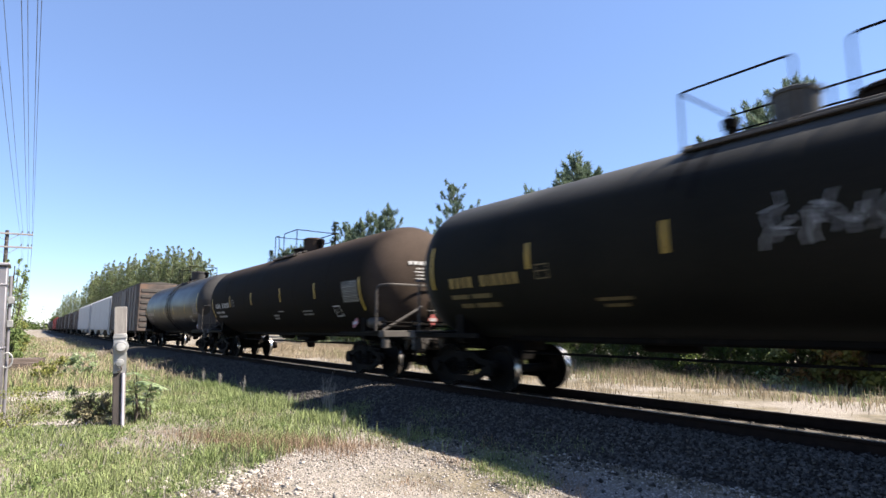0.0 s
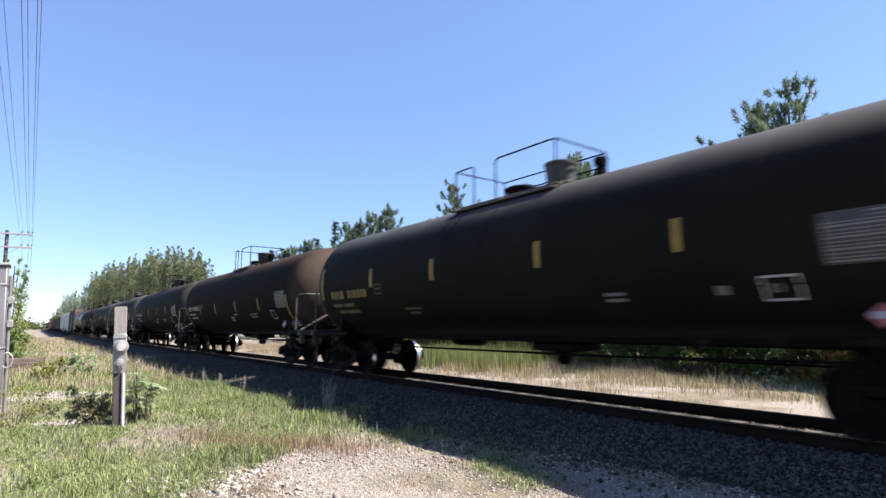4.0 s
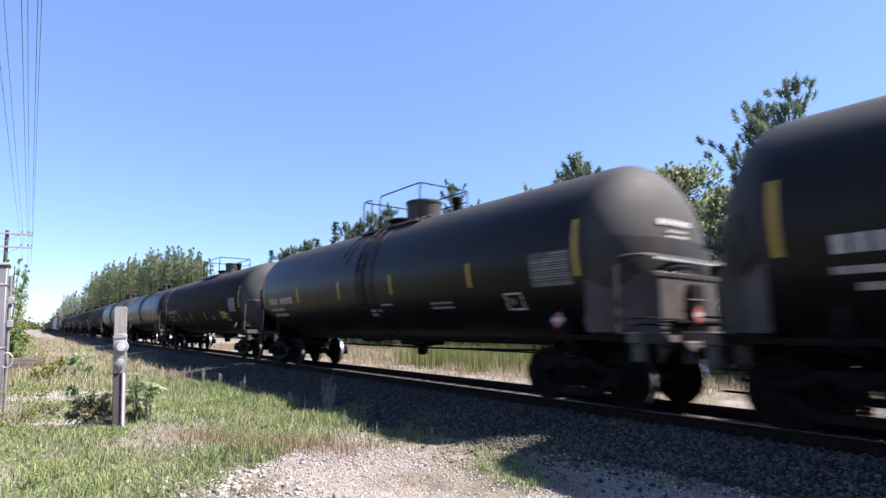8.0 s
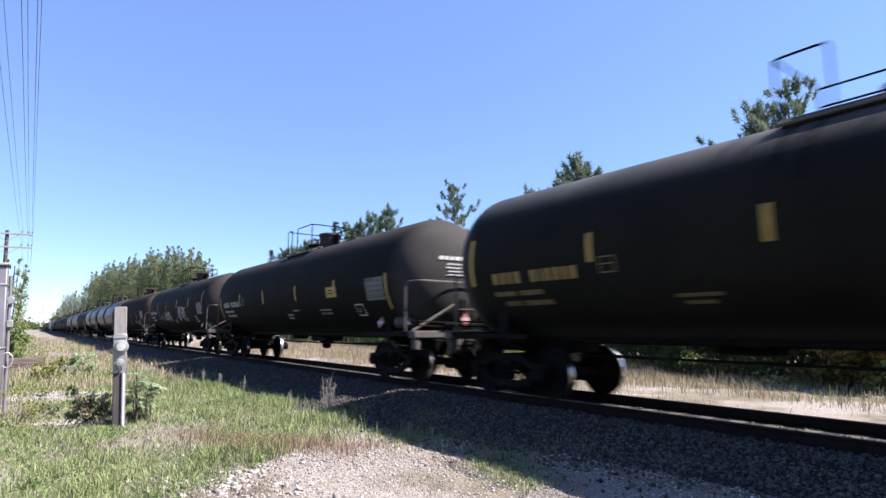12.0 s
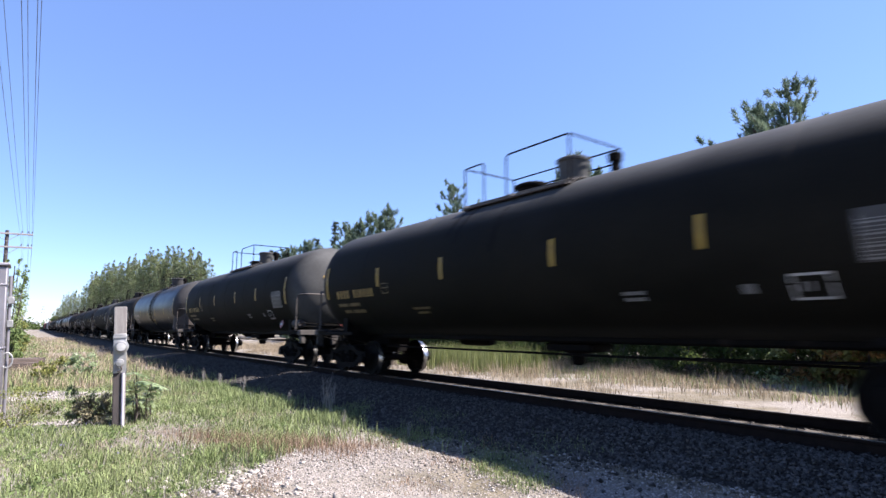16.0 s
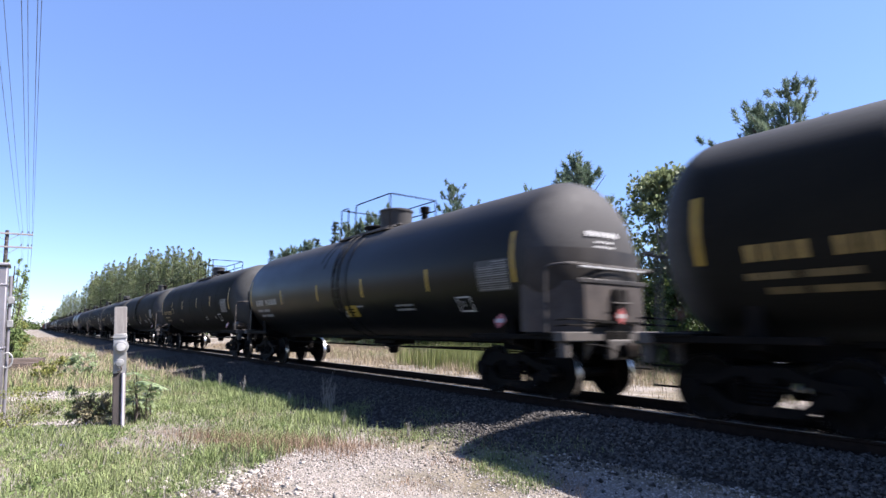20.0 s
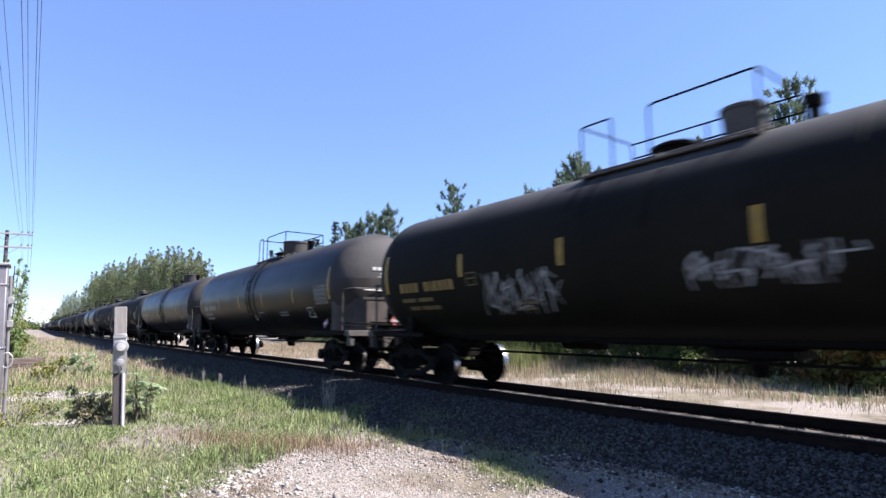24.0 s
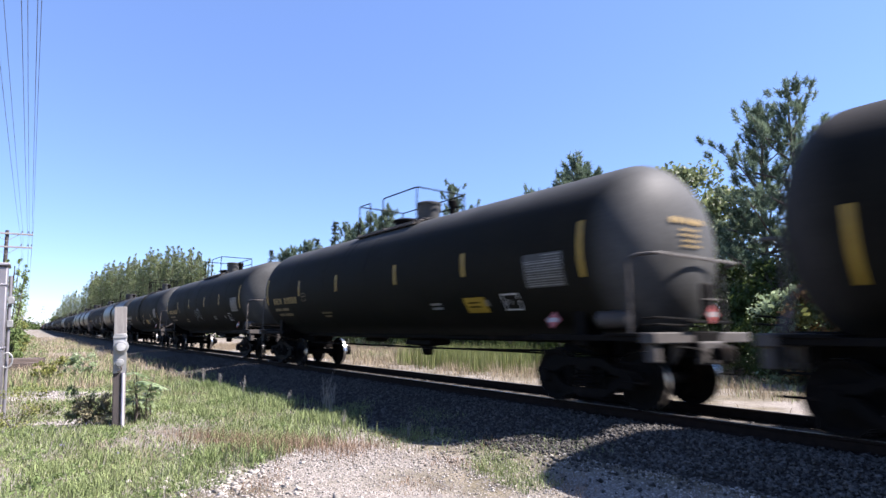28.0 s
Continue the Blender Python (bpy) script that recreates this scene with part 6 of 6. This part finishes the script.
def build_shrub(x, y, h, w, seed, mat, label, leaf=0.03, clumps=30, per=60):
    r = random.Random(seed)
    root = tagged(new("shrub"), label, "shrub")
    stems = Mesh()
    cs, rs = [], []
    for k in range(clumps):
        a, q = r.uniform(0, 6.28), w * r.random() ** 0.6
        c = Vector((math.cos(a) * q, math.sin(a) * q, h * r.uniform(0.15, 1.0)))
        cs.append(c)
        rs.append(w * r.uniform(0.18, 0.36))
        if k % 2 == 0:
            stems.tube([(r.gauss(0, 0.05), r.gauss(0, 0.05), -0.1), c * 0.6, c], 0.010, 4, taper=0.004)
    part("stalk", stems, M_BARK, root)["kind"] = "stuff"
    ob = new("foliage", leaf_cloud(cs, rs, per, leaf, mat, "leaves"))
    ob.parent = root
    root.matrix_basis = pose(x, y, float(ground_height(np.array(x), np.array(y))))
    return root


def build_dead_weed(x, y, h, seed, name="dry_weed"):
    r = random.Random(seed)
    m = Mesh()
    for s in range(7):
        a = r.uniform(0, 6.28)
        top = Vector((math.cos(a) * 0.25 * r.random() * h, math.sin(a) * 0.25 * r.random() * h, h * r.uniform(0.6, 1)))
        m.tube([(r.gauss(0, 0.04), r.gauss(0, 0.04), -0.05), top * 0.5, top], 0.005, 4, taper=0.002)
        for q in range(5):
            c = top * r.uniform(0.45, 0.95)
            b = r.uniform(0, 6.28)
            m.tube([c, c + Vector((math.cos(b) * 0.08, math.sin(b) * 0.08, 0.12)) * h], 0.003, 4, taper=0.0015)
    ob = tagged(new(name, solid(name, m, M_WEED)), "dry bare pale weed stalks", "weed")
    ob.matrix_basis = pose(x, y, max(0.0, float(bed_height(x, y))) - 0.02)


def build_verge():
    build_meter_post()
    build_cabinet()
    build_pole_line()
    build_tower()
    build_tie_pile()
    build_sumac(1.68, 12.1, 1.15, 4, 7)
    build_sumac(1.85, 12.3, 0.8, 6, 5)
    build_shrub(0.9, 12.2, 0.6, 0.36, 3, M_DEADLEAF, "low brown and green withering shrub beside the post", 0.022, 34, 70)
    build_shrub(0.95, 12.3, 0.7, 0.45, 8, M_GRASS, "low green weedy shrub beside the post", 0.022, 22, 60)
    build_shrub(-0.15, 12.6, 0.7, 0.55, 5, M_YELLOWLEAF, "low yellowing shrub by the cabinet", 0.02, 26, 60)
    build_shrub(0.45, 22.3, 0.8, 0.5, 9, M_YELLOWLEAF, "leafy yellow-green shrub beside old ties", 0.04, 22, 40)
    build_shrub(1.35, 24.5, 0.7, 0.5, 12, M_SUMAC, "leafy green shrub in dry grass", 0.045, 22, 50)
    build_shrub(-1.0, 31.0, 1.7, 0.7, 15, M_YOUNG, "yellow-green shrub beside the pole line", 0.06, 40, 70)
    build_shrub(-1.45, 46.0, 2.2, 1.0, 17, M_YELLOWLEAF, "yellow-green shrub along the pole line", 0.07, 40, 60)
    build_shrub(-1.9, 60.0, 2.3, 1.4, 18, M_YELLOWLEAF, "yellow-green shrub along the pole line", 0.08, 40, 60)
    t = build_poplar(5.3, 0.78, 51, M_YOUNG, "slim young green tree beside the pole line", "young_tree", 6, 34, 0.048, 0.04)
    t.matrix_basis = pose(-1.15, 35.0, 0)
    r = random.Random(77)
    cs, rs = [], []
    for k in range(220):
        y = 40 + 120 * r.random() ** 1.5
        x = r.uniform(-2.6, 0.5) - 0.008 * (y - 40)
        rs.append(r.uniform(0.16, 0.36))
        cs.append((x, y, float(ground_height(x, y)) + rs[-1] * r.uniform(0.2, 0.7)))
    tagged(new("verge_weeds", leaf_cloud(cs, rs, 34, 0.055, M_YOUNG, "verge_weeds")), "low green weeds along the pole line", kind="stuff")
    for k, (x, y, h) in enumerate(((5.45, 12.2, 0.75), (5.55, 12.0, 0.6), (5.2, 11.6, 0.55), (5.0, 10.9, 0.45), (4.75, 12.6, 0.4), (5.0, 7.9, 0.25), (5.25, 7.6, 0.22), (4.55, 9.3, 0.35), (4.6, 15.5, 0.5), (4.5, 17.5, 0.45), (4.4, 19.0, 0.5))):
        build_dead_weed(x, y, h, k)
    x, y = rng.uniform(-0.6, 1.3, 9), rng.uniform(6.5, 11, 9)
    cs = np.stack([x, y, ground_height(x, y) + rng.uniform(0.15, 0.3, 9)], -1)
    tagged(new("blue_flowers", leaf_cloud(cs, np.full(9, 0.014), 8, 0.008, M_FLOWER, "blue_flowers")), "small blue wild flowers in the grass", kind="stuff")


build_ground()
build_track()
build_tank_train()
build_lead_cars()
build_trees()
build_bushes()
build_woods()
build_verge()
build_grass()
build_stones()
motions()
